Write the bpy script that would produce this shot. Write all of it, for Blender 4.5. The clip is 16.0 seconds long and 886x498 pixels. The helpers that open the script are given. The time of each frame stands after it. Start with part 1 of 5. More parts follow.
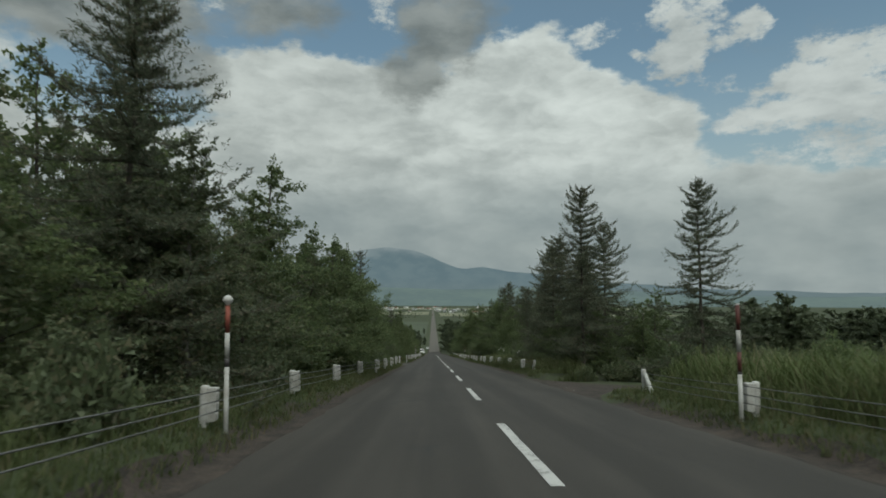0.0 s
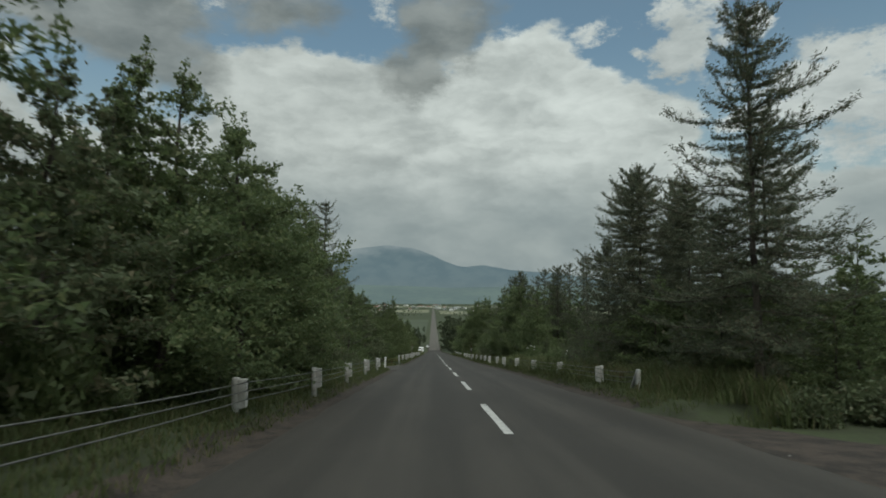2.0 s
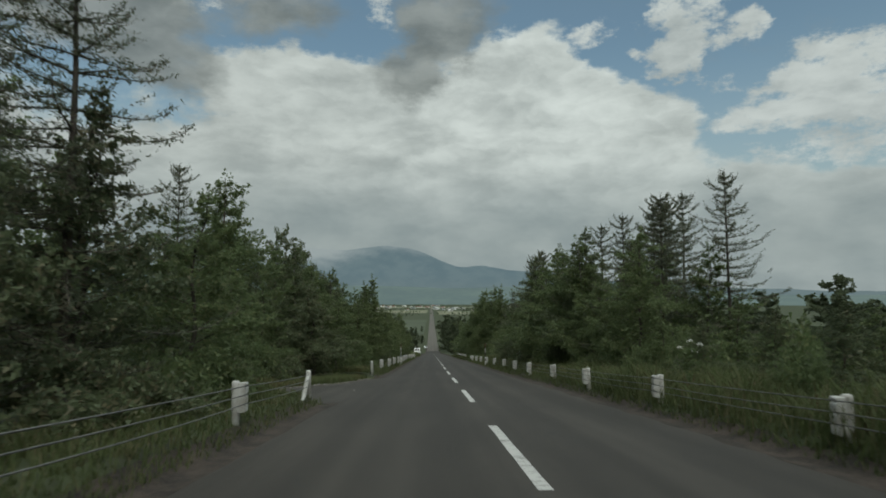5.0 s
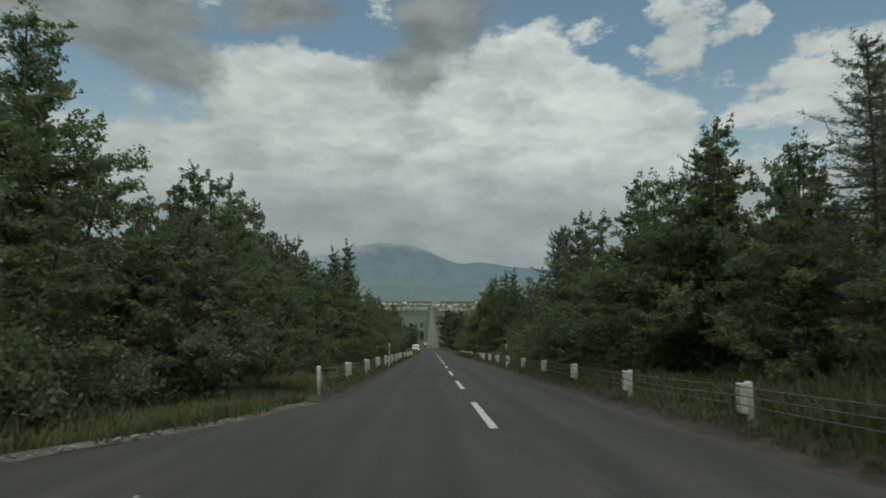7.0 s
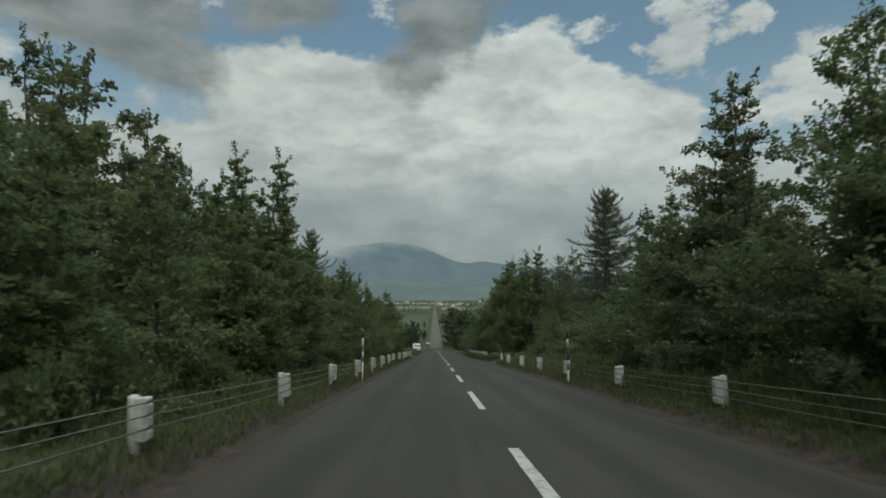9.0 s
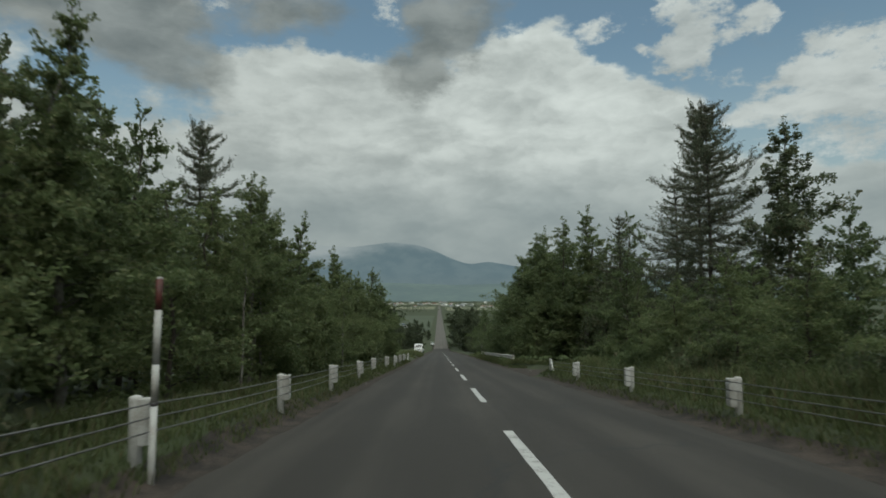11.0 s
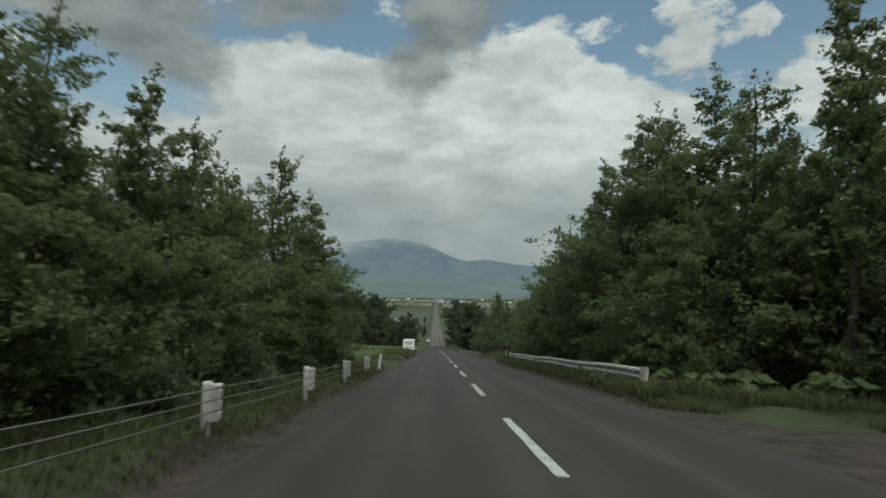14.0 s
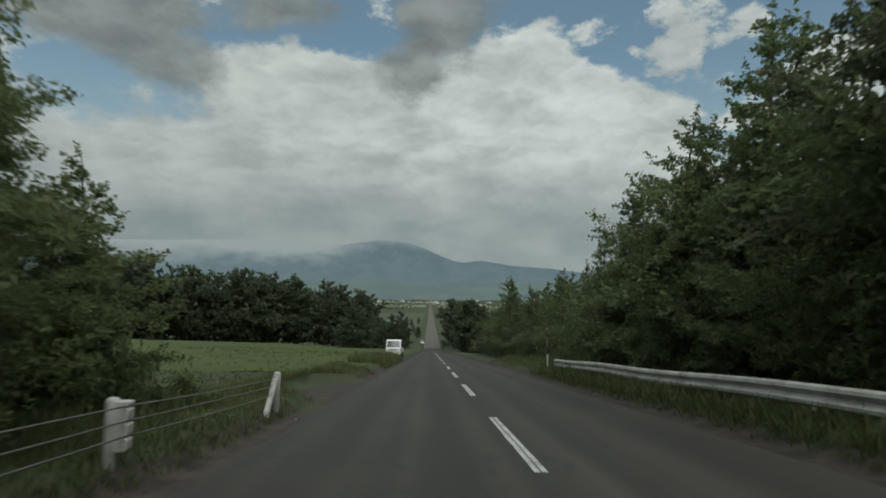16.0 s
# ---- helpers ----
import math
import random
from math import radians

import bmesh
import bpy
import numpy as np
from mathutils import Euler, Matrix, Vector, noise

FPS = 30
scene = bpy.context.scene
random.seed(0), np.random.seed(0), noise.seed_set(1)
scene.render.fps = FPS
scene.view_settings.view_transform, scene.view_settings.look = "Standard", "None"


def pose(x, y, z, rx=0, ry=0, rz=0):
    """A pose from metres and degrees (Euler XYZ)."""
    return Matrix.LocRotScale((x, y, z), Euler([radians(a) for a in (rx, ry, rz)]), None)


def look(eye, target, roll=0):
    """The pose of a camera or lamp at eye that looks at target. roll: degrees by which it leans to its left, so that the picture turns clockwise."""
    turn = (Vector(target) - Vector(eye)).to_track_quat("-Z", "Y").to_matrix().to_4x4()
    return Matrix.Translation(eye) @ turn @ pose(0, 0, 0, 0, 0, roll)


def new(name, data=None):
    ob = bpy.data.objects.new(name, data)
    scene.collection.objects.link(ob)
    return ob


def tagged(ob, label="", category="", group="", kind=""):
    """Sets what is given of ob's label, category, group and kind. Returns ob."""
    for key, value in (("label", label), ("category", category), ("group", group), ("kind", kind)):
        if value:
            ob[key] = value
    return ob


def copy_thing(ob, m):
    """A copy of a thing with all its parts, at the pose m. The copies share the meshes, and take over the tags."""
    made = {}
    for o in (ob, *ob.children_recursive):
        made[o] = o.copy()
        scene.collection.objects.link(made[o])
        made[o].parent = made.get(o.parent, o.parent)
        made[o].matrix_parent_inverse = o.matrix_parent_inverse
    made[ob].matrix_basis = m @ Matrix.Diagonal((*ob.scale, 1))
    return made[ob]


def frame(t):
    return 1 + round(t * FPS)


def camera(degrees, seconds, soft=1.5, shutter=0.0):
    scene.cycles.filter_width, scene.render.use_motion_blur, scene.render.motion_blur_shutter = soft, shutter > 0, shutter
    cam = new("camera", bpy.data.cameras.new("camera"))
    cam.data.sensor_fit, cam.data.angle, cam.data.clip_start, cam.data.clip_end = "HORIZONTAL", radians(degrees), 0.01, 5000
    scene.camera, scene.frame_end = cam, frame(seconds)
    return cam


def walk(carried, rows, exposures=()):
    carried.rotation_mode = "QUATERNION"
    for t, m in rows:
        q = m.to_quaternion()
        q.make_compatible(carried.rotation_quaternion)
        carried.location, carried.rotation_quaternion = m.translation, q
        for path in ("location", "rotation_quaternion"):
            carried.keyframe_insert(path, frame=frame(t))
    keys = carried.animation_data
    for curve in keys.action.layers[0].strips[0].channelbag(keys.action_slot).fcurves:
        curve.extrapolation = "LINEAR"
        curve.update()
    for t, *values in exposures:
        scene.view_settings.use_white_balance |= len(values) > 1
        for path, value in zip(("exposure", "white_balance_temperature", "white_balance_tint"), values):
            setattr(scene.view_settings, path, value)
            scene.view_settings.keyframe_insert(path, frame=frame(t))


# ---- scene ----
# ---- the road's long profile: distance along the road, grade ----
GRADES = [(-120, -0.0945), (-15, -0.0945), (0, -0.0938), (15, -0.0930), (30, -0.0942), (45, -0.0966), (60, -0.0989), (75, -0.0996), (90, -0.0929), (105, -0.0957), (120, -0.0973), (135, -0.0964), (150, -0.0951), (340, -0.098), (372, -0.05), (410, -0.02), (900, -0.013), (3400, -0.006), (3900, 0.0), (9000, 0.0)]
_s = np.arange(-120, 7000, 1.0)
_a = np.arctan(np.interp(_s, [a for a, b in GRADES], [b for a, b in GRADES]))
_y, _z = np.cumsum(np.cos(_a)), np.cumsum(np.sin(_a))
_y -= np.interp(0, _s, _y)
_z -= np.interp(0, _s, _z)


def at(x, s, h=0.0):
    """A place x to the right of the centre line, s along the road and h above it."""
    return Vector((x, float(np.interp(s, _s, _y)), float(np.interp(s, _s, _z)) + h))


def Z(y):
    return float(np.interp(y, _y, _z))


# ---- camera: seconds, x, distance along the road, turn to the right, tilt up, roll ----
EYE = 1.354
ROWS = [
    (0.0, -1.240, -0.52, 0.994, 4.389, 0.038),
    (0.5, -1.219, 3.62, 0.968, 4.377, 0.073),
    (1.0, -1.184, 7.69, 0.957, 4.300, -0.063),
    (1.5, -1.204, 11.80, 0.966, 4.325, 0.133),
    (2.0, -1.206, 16.02, 0.961, 4.233, 0.147),
    (2.5, -1.199, 19.94, 0.987, 4.219, -0.004),
    (3.0, -1.204, 23.88, 1.083, 4.289, -0.199),
    (3.5, -1.196, 27.78, 1.158, 4.340, -0.207),
    (4.0, -1.171, 31.77, 1.162, 4.328, -0.167),
    (4.2, -1.147, 33.38, 1.181, 4.326, -0.082),
    (6.3, -1.090, 49.77, 1.146, 4.124, -0.008),
    (6.5, -1.085, 51.39, 1.164, 4.062, -0.021),
    (7.0, -1.059, 55.29, 1.153, 4.022, -0.185),
    (7.5, -1.051, 59.47, 1.074, 4.090, -0.217),
    (8.0, -1.039, 63.76, 0.988, 3.994, -0.309),
    (8.5, -1.035, 68.22, 0.953, 3.941, -0.396),
    (9.0, -1.048, 72.37, 0.886, 3.985, -0.390),
    (9.2, -1.057, 74.12, 0.898, 4.031, -0.403),
    (11.3, -1.107, 93.65, 0.361, 4.077, -0.245),
    (11.5, -1.169, 95.50, 0.402, 4.069, -0.157),
    (12.0, -1.210, 100.06, 0.329, 4.023, -0.154),
    (12.5, -1.272, 104.79, 0.383, 3.965, -0.015),
    (13.0, -1.290, 109.58, 0.367, 3.987, 0.146),
    (13.5, -1.329, 114.36, 0.445, 3.847, 0.481),
    (14.0, -1.342, 119.22, 0.674, 3.821, 0.626),
    (14.5, -1.351, 124.05, 0.857, 3.929, 0.596),
    (15.0, -1.328, 129.06, 1.053, 4.038, 0.360),
    (15.5, -1.270, 134.06, 1.165, 3.974, 0.173),
    (16.0, -1.208, 138.98, 1.246, 4.017, 0.165),
]
cam = camera(74, 16.0, soft=1.75, shutter=0.2)
walk(cam, [(t, Matrix.Translation(at(x, s, EYE)) @ pose(0, 0, 0, 90 + tilt, 0, -turn) @ pose(0, 0, 0, 0, 0, roll)) for t, x, s, turn, tilt, roll in ROWS],
     exposures=[(0, 0.0, 6250, 1), (13.4, 0.0, 6250, 1), (14.4, 0.16, 6250, 1), (15.5, 0.16, 6250, 1), (16, -0.05, 6250, 1)])

# ---- light ----
class Tree:
    """A node tree with short ways to add nodes and link them."""

    def __init__(self, nt):
        self.nt = nt
        nt.nodes.clear()

    def n(self, kind, ins=None, op="", interp="", blend="", feature="", clamp=False):
        node = self.nt.nodes.new(kind)
        if op:
            node.operation = op
        if interp:
            node.interpolation_type = interp
        if blend:
            node.data_type, node.blend_type = "RGBA", blend
        if feature:
            node.feature = feature
        if clamp:
            node.use_clamp = True
        for k, v in (ins or {}).items():
            s = node.inputs[k]
            if isinstance(v, bpy.types.NodeSocket):
                self.nt.links.new(v, s)
            else:
                s.default_value = v
        return node

    def m(self, op, a, b=0.0, c=0.0, clamp=False):
        return self.n("ShaderNodeMath", {0: a, 1: b, 2: c}, op=op, clamp=clamp).outputs[0]

    def v(self, op, a, b=(0, 0, 0), c=(0, 0, 0)):
        node = self.n("ShaderNodeVectorMath", {0: a, 1: b, 2: c}, op=op)
        return node.outputs["Value"] if op in ("LENGTH", "DOT_PRODUCT") else node.outputs[0]

    def mixc(self, f, a, b, blend="MIX"):
        return self.n("ShaderNodeMix", {0: f, 6: a, 7: b}, blend=blend).outputs[2]

    def ramp(self, f, lo, hi, a=0.0, b=1.0):
        return self.n("ShaderNodeMapRange", {0: f, 1: lo, 2: hi, 3: a, 4: b}, interp="SMOOTHSTEP").outputs[0]

    def noise(self, vec, scale, detail=4.0, rough=0.55, dist=0.0, out=0):
        return self.n("ShaderNodeTexNoise", {"Vector": vec, "Scale": scale, "Detail": detail, "Roughness": rough, "Distortion": dist}).outputs[out]


SUN_EL, SUN_ROT = radians(52), radians(168)
world = bpy.data.worlds.new("sky")
scene.world = world
world.use_nodes = True
W = Tree(world.node_tree)
sky = W.n("ShaderNodeTexSky")
sky.sky_type, sky.sun_disc, sky.sun_elevation, sky.sun_rotation = "NISHITA", False, SUN_EL, SUN_ROT
way = W.n("ShaderNodeTexCoord").outputs["Generated"]
sep = W.n("ShaderNodeSeparateXYZ", {0: way})
azim = W.m("ARCTAN2", sep.outputs[0], sep.outputs[1])
elev = W.m("ARCSINE", sep.outputs[2])
flat = W.n("ShaderNodeCombineXYZ", {0: azim, 1: elev}).outputs[0]
# clouds: the sheet's coordinates are warped so that the cloud edges billow
stretch = W.v("MULTIPLY", flat, (1.0, 1.7, 1.0))
warp = W.v("SUBTRACT", W.noise(stretch, 6.0, 8.0, 0.62, out=1), (0.5, 0.5, 0.5))
place = W.v("MULTIPLY_ADD", warp, (0.16, 0.09, 0.0), flat)
fine = W.noise(W.v("MULTIPLY_ADD", warp, (0.05, 0.05, 0), W.v("MULTIPLY", flat, (1.0, 2.6, 1.0))), 8.0, 6.0, 0.55)
soft = W.noise(stretch, 6.0, 4.0, 0.5)


def banks(spots):
    """Sum of soft cloud banks: azimuth, elevation, half width, half height (in hundredths of a radian), weight."""
    total = None
    for a, e, w, h, k in spots:
        p = W.v("MULTIPLY_ADD", place, (100 / w, 100 / h, 0), (-a / w, -e / h, 0))
        d = W.ramp(W.v("LENGTH", p), 1.25, 0.35, 0.0, k)
        total = d if total is None else W.m("ADD", total, d)
    return total


DECK = [(-20, 22, 34, 17, 1.0), (8, 24, 26, 18, 1.0), (26, 20, 20, 14, 1.0), (17, 37, 10, 9, 1.0), (27, 33, 8, 5, 0.6), (-24, 35, 16, 6, 0.8), (-52, 11, 26, 13, 1.0), (50, 9, 32, 12, 0.9), (84, 8, 30, 12, 0.9), (0, 8, 90, 11, 0.8),
        (37, 27, 9, 5, 0.5), (-74, 16, 26, 18, 1.0), (-62, 36, 14, 5, 0.5)]
DARK = [(-66, 46, 26, 13, 1.1), (-48, 40, 14, 8, 1.0), (-42, 34, 10, 5, 0.8), (-54, 52, 24, 6, 0.9), (-25, 47, 12, 6, 1.0), (-31, 43, 6, 3, 0.5), (-5, 35.5, 7, 4, 0.9), (0, 39, 7, 7, 1.0), (3, 46, 10, 8, 1.05), (-6, 53, 34, 4, 1.0), (32, 56, 16, 4, 0.4)]
PUFF = [(43, 42.5, 8, 5, 1.1), (38.5, 36.5, 5.5, 4, 1.15), (53, 39.5, 4.5, 3, 1.0), (64, 32.5, 11, 4.5, 0.95), (78, 38, 10, 5, 0.9), (57, 29, 11, 3.5, 0.9), (24, 40.5, 7, 3, 0.6), (-40, 46, 8, 5, 0.8), (-8, 45, 7, 4, 0.6), (54, 25.5, 13, 3, 0.75), (70, 25, 18, 4, 0.8), (60, 18, 24, 5, 0.7), (46, 33, 5, 2.5, 0.6), (30, 42, 5, 2.5, 0.4)]
grain = W.m("MULTIPLY_ADD", W.noise(stretch, 9.0, 8.0, 0.62), 1.9, -0.95)
# beyond the part of the sky in view the clouds go on with the same texture
beyond = W.ramp(W.v("LENGTH", W.v("MULTIPLY", flat, (1.0, 1.7, 0))), 0.95, 1.5)
deck = W.ramp(W.m("ADD", W.m("MAXIMUM", banks(DECK), W.m("MULTIPLY", beyond, W.m("MULTIPLY_ADD", soft, 2.0, -0.3))), grain), 0.28, 0.75)
dark = W.ramp(W.m("ADD", banks(DARK), grain), 0.08, 1.25)
puff = W.ramp(W.m("ADD", banks(PUFF), W.m("MULTIPLY_ADD", W.noise(stretch, 15.0, 8.0, 0.68), 3.2, -1.66)), 0.36, 1.0)
blue = W.v("MULTIPLY", sky.outputs[0], (0.088, 0.097, 0.089))
veil = W.mixc(W.ramp(elev, 0.42, 0.04, 0.16, 0.88), blue, (0.37, 0.42, 0.42, 1))
lit = W.m("ADD", W.m("MULTIPLY", fine, 0.36), W.m("ADD", W.m("MULTIPLY", soft, 0.39), W.m("MULTIPLY", W.noise(W.v("MULTIPLY", place, (1.0, 2.0, 1.0)), 17.0, 5.0, 0.55), 0.25)))
white = W.mixc(W.ramp(lit, 0.33, 0.66), (0.37, 0.385, 0.375, 1), (0.66, 0.67, 0.645, 1))
# the deck is thinner, and so brighter, to the right of the road
thin = W.ramp(azim, -0.45, 0.25, 0.88, 1.06)
white = W.v("MULTIPLY", white, W.n("ShaderNodeCombineXYZ", {0: thin, 1: thin, 2: thin}).outputs[0])
low = W.m("MULTIPLY", W.ramp(elev, 0.255, 0.09), 0.85)
white = W.mixc(low, white, W.mixc(W.ramp(soft, 0.3, 0.7), (0.222, 0.256, 0.266, 1), (0.325, 0.35, 0.348, 1)))
grey = W.mixc(W.ramp(lit, 0.35, 0.65), (0.165, 0.178, 0.174, 1), (0.31, 0.32, 0.31, 1))
air = W.mixc(puff, veil, W.mixc(W.ramp(lit, 0.36, 0.6), (0.36, 0.38, 0.38, 1), (0.58, 0.59, 0.575, 1)))
air = W.mixc(deck, air, white)
air = W.mixc(W.m("MULTIPLY", dark, 0.93), air, grey)
# an overcast sky is brightest overhead
air = W.v("MULTIPLY", air, W.n("ShaderNodeCombineXYZ", {k: W.ramp(elev, 0.55, 1.35, 1.0, 3.45) for k in range(3)}).outputs[0])
W.n("ShaderNodeOutputWorld", {"Surface": W.n("ShaderNodeBackground", {"Color": air, "Strength": 1.0}).outputs[0]})
sun_data = bpy.data.lights.new("sun", "SUN")
sun_data.energy, sun_data.angle, sun_data.color = 1.6, radians(35), (1, 0.95, 0.88)
sun = new("sun", sun_data)
sun.matrix_world = look((0, 0, 0), (-math.sin(SUN_ROT) * math.cos(SUN_EL), -math.cos(SUN_ROT) * math.cos(SUN_EL), -math.sin(SUN_EL)))


# ---- materials ----
def material(name, base, rough=0.8, dark_=None, scale=3.0, bump=0.0, bump_scale=60.0, metal=0.0, glow=None, spread=(0.35, 0.65)):
    mat = bpy.data.materials.new(name)
    mat.use_nodes = True
    T = Tree(mat.node_tree)
    co = T.n("ShaderNodeNewGeometry").outputs["Position"]
    big, fine_ = T.noise(co, scale, 5.0), T.noise(co, bump_scale, 3.0)
    f = T.ramp(T.m("ADD", T.m("MULTIPLY", big, 0.65), T.m("MULTIPLY", fine_, 0.35)), *spread)
    col = T.mixc(f, (*(dark_ or [c * 0.7 for c in base]), 1), (*base, 1))
    bsdf = T.n("ShaderNodeBsdfPrincipled", {"Base Color": col, "Roughness": rough, "Metallic": metal, "Specular IOR Level": 0.3})
    # even emission, used to paint haze over distant hills
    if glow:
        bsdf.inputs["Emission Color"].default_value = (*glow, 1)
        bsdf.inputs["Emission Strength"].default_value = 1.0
    if bump:
        b = T.n("ShaderNodeBump", {"Height": fine_, "Strength": bump, "Distance": 0.02})
        T.nt.links.new(b.outputs[0], bsdf.inputs["Normal"])
    T.n("ShaderNodeOutputMaterial", {"Surface": bsdf.outputs[0]})
    return mat


def leaf_material(name, a, b, c=None, clear=0.3, rough=0.5):
    mat = bpy.data.materials.new(name)
    mat.use_nodes = True
    T = Tree(mat.node_tree)
    isl = T.n("ShaderNodeNewGeometry").outputs["Random Per Island"]
    ob = T.n("ShaderNodeObjectInfo").outputs["Random"]
    patch = T.noise(T.n("ShaderNodeNewGeometry").outputs["Position"], 0.35, 3.0)
    f = T.m("ADD", T.m("MULTIPLY", isl, 0.5), T.m("ADD", T.m("MULTIPLY", ob, 0.3), T.m("MULTIPLY_ADD", patch, 0.8, -0.3)), clamp=True)
    col = T.mixc(f, (*a, 1), (*b, 1))
    if c:
        col = T.mixc(T.ramp(T.m("ADD", isl, T.m("MULTIPLY", patch, 0.6)), 1.0, 1.25), col, (*c, 1))
    d = T.n("ShaderNodeBsdfPrincipled", {"Base Color": col, "Roughness": rough, "Specular IOR Level": 0.25})
    tr = T.n("ShaderNodeBsdfTranslucent", {"Color": col})
    T.n("ShaderNodeOutputMaterial", {"Surface": T.n("ShaderNodeMixShader", {0: clear, 1: d.outputs[0], 2: tr.outputs[0]}).outputs[0]})
    return mat


def asphalt_material(name="worn_asphalt", pale=1.0):
    mat = bpy.data.materials.new(name)
    mat.use_nodes = True
    T = Tree(mat.node_tree)
    co = T.n("ShaderNodeNewGeometry").outputs["Position"]
    sx = T.n("ShaderNodeSeparateXYZ", {0: co})
    # wheel tracks run along the road, with patches and cracks
    wob = T.m("MULTIPLY_ADD", T.noise(T.v("MULTIPLY", co, (0.3, 0.05, 0.05)), 1.0, 2.0), 0.5, -0.25)
    xx = T.m("ADD", sx.outputs[0], wob)
    track = T.m("ABSOLUTE", T.m("SUBTRACT", T.m("ABSOLUTE", xx), 1.75))
    track = T.ramp(T.m("ABSOLUTE", T.m("SUBTRACT", track, 0.75)), 0.55, 0.05)
    blotch = T.noise(T.v("MULTIPLY", co, (1.0, 0.25, 0.25)), 0.7, 5.0, 0.6)
    grit = T.noise(co, 55.0, 2.0, 0.7)
    streak = T.m("MULTIPLY_ADD", T.noise(T.v("MULTIPLY", co, (2.2, 0.035, 0.035)), 1.0, 4.0, 0.6), 1.1, -0.55)
    f = T.m("ADD", T.m("ADD", T.m("MULTIPLY_ADD", blotch, 1.1, -0.3), streak), T.m("ADD", T.m("MULTIPLY", track, -0.26), T.m("MULTIPLY_ADD", grit, 0.5, -0.25)), clamp=True)
    col = T.mixc(f, (0.029, 0.026, 0.022, 1), (0.064, 0.057, 0.048, 1))
    crack = T.n("ShaderNodeTexVoronoi", {"Vector": T.v("ADD", T.v("MULTIPLY", co, (1.0, 0.55, 0.55)), T.v("MULTIPLY", T.noise(co, 2.0, 3.0, out=1), (0.5, 0.5, 0.5))), "Scale": 0.32}, feature="DISTANCE_TO_EDGE").outputs["Distance"]
    if pale != 1.0:
        col = T.v("MULTIPLY", col, (pale, pale, pale))
    line = T.m("MULTIPLY", T.ramp(crack, 0.012, 0.003), T.ramp(T.noise(co, 0.25, 2.0), 0.5, 0.62))
    col = T.mixc(T.m("MULTIPLY", line, 0.7), col, (0.022, 0.022, 0.021, 1))
    b = T.n("ShaderNodeBump", {"Height": grit, "Strength": 0.35, "Distance": 0.012})
    bsdf = T.n("ShaderNodeBsdfPrincipled", {"Base Color": col, "Roughness": 0.78, "Specular IOR Level": 0.26, "Normal": b.outputs[0]})
    T.n("ShaderNodeOutputMaterial", {"Surface": bsdf.outputs[0]})
    return mat


def paint_material():
    mat = bpy.data.materials.new("worn_road_paint")
    mat.use_nodes = True
    T = Tree(mat.node_tree)
    co = T.n("ShaderNodeNewGeometry").outputs["Position"]
    wear = T.m("ADD", T.m("MULTIPLY", T.noise(co, 3.0, 5.0, 0.65), 0.6), T.m("MULTIPLY", T.noise(T.v("MULTIPLY", co, (1, 0.3, 0.3)), 40.0, 3.0, 0.7), 0.4))
    col = T.mixc(T.ramp(wear, 0.47, 0.66), (0.38, 0.375, 0.355, 1), (0.13, 0.125, 0.115, 1))
    # here and there the middle of the line has worn off
    across = T.m("ABSOLUTE", T.m("SUBTRACT", T.n("ShaderNodeSeparateXYZ", {0: co}).outputs[0], T.m("MULTIPLY_ADD", T.noise(co, 0.8, 2.0), 0.04, -0.02)))
    groove = T.m("MULTIPLY", T.ramp(across, 0.022, 0.010), T.ramp(T.n("ShaderNodeSeparateXYZ", {0: co}).outputs[1], 128, 138))
    col = T.mixc(T.m("MULTIPLY", groove, 0.85), col, (0.06, 0.058, 0.053, 1))
    T.n("ShaderNodeOutputMaterial", {"Surface": T.n("ShaderNodeBsdfPrincipled", {"Base Color": col, "Roughness": 0.7}).outputs[0]})
    return mat


def glass_material(name, tint):
    mat = bpy.data.materials.new(name)
    mat.use_nodes = True
    T = Tree(mat.node_tree)
    bsdf = T.n("ShaderNodeBsdfPrincipled", {"Base Color": (*tint, 1), "Roughness": 0.05, "Transmission Weight": 0.6})
    T.n("ShaderNodeOutputMaterial", {"Surface": bsdf.outputs[0]})
    return mat


M_ASPHALT = asphalt_material()
# same asphalt, 2.5 times brighter: distance haze painted into the far road's colour
M_HAZED_ASPHALT = asphalt_material("haze_paled_asphalt", 2.5)
M_PAINT = paint_material()
M_GROUND = material("meadow_soil", (0.044, 0.058, 0.022), 0.95, (0.030, 0.033, 0.018), 0.5, 0.6, 9)
M_DIRT = material("gravelly_dirt", (0.056, 0.043, 0.034), 0.95, (0.017, 0.0145, 0.012), 2.4, 0.9, 18)
M_BARK = material("bark", (0.088, 0.076, 0.062), 0.9, (0.036, 0.030, 0.025), 3, 0.6, 30)
M_BIRCH = material("pale_birch_bark", (0.20, 0.19, 0.165), 0.85, (0.07, 0.06, 0.05), 4, 0.4, 14)
M_POST = material("white_painted_steel", (0.43, 0.43, 0.41), 0.7, (0.29, 0.28, 0.25), 5, 0.15, 60)
M_CABLE = material("galvanised_cable", (0.155, 0.155, 0.148), 0.75, (0.09, 0.09, 0.085), 9, 0.3, 120, 0.2)
M_RAIL = material("dusty_white_rail_paint", (0.47, 0.455, 0.42), 0.7, (0.26, 0.245, 0.215), 2.5, 0.1, 30)
M_RED = material("faded_red_paint", (0.23, 0.066, 0.042), 0.6, (0.15, 0.045, 0.032), 9)
M_DULLRED = material("dark_red_paint", (0.11, 0.036, 0.028), 0.6, (0.06, 0.026, 0.022), 9)
M_BANDDARK = material("dark_tape", (0.05, 0.045, 0.045), 0.6)
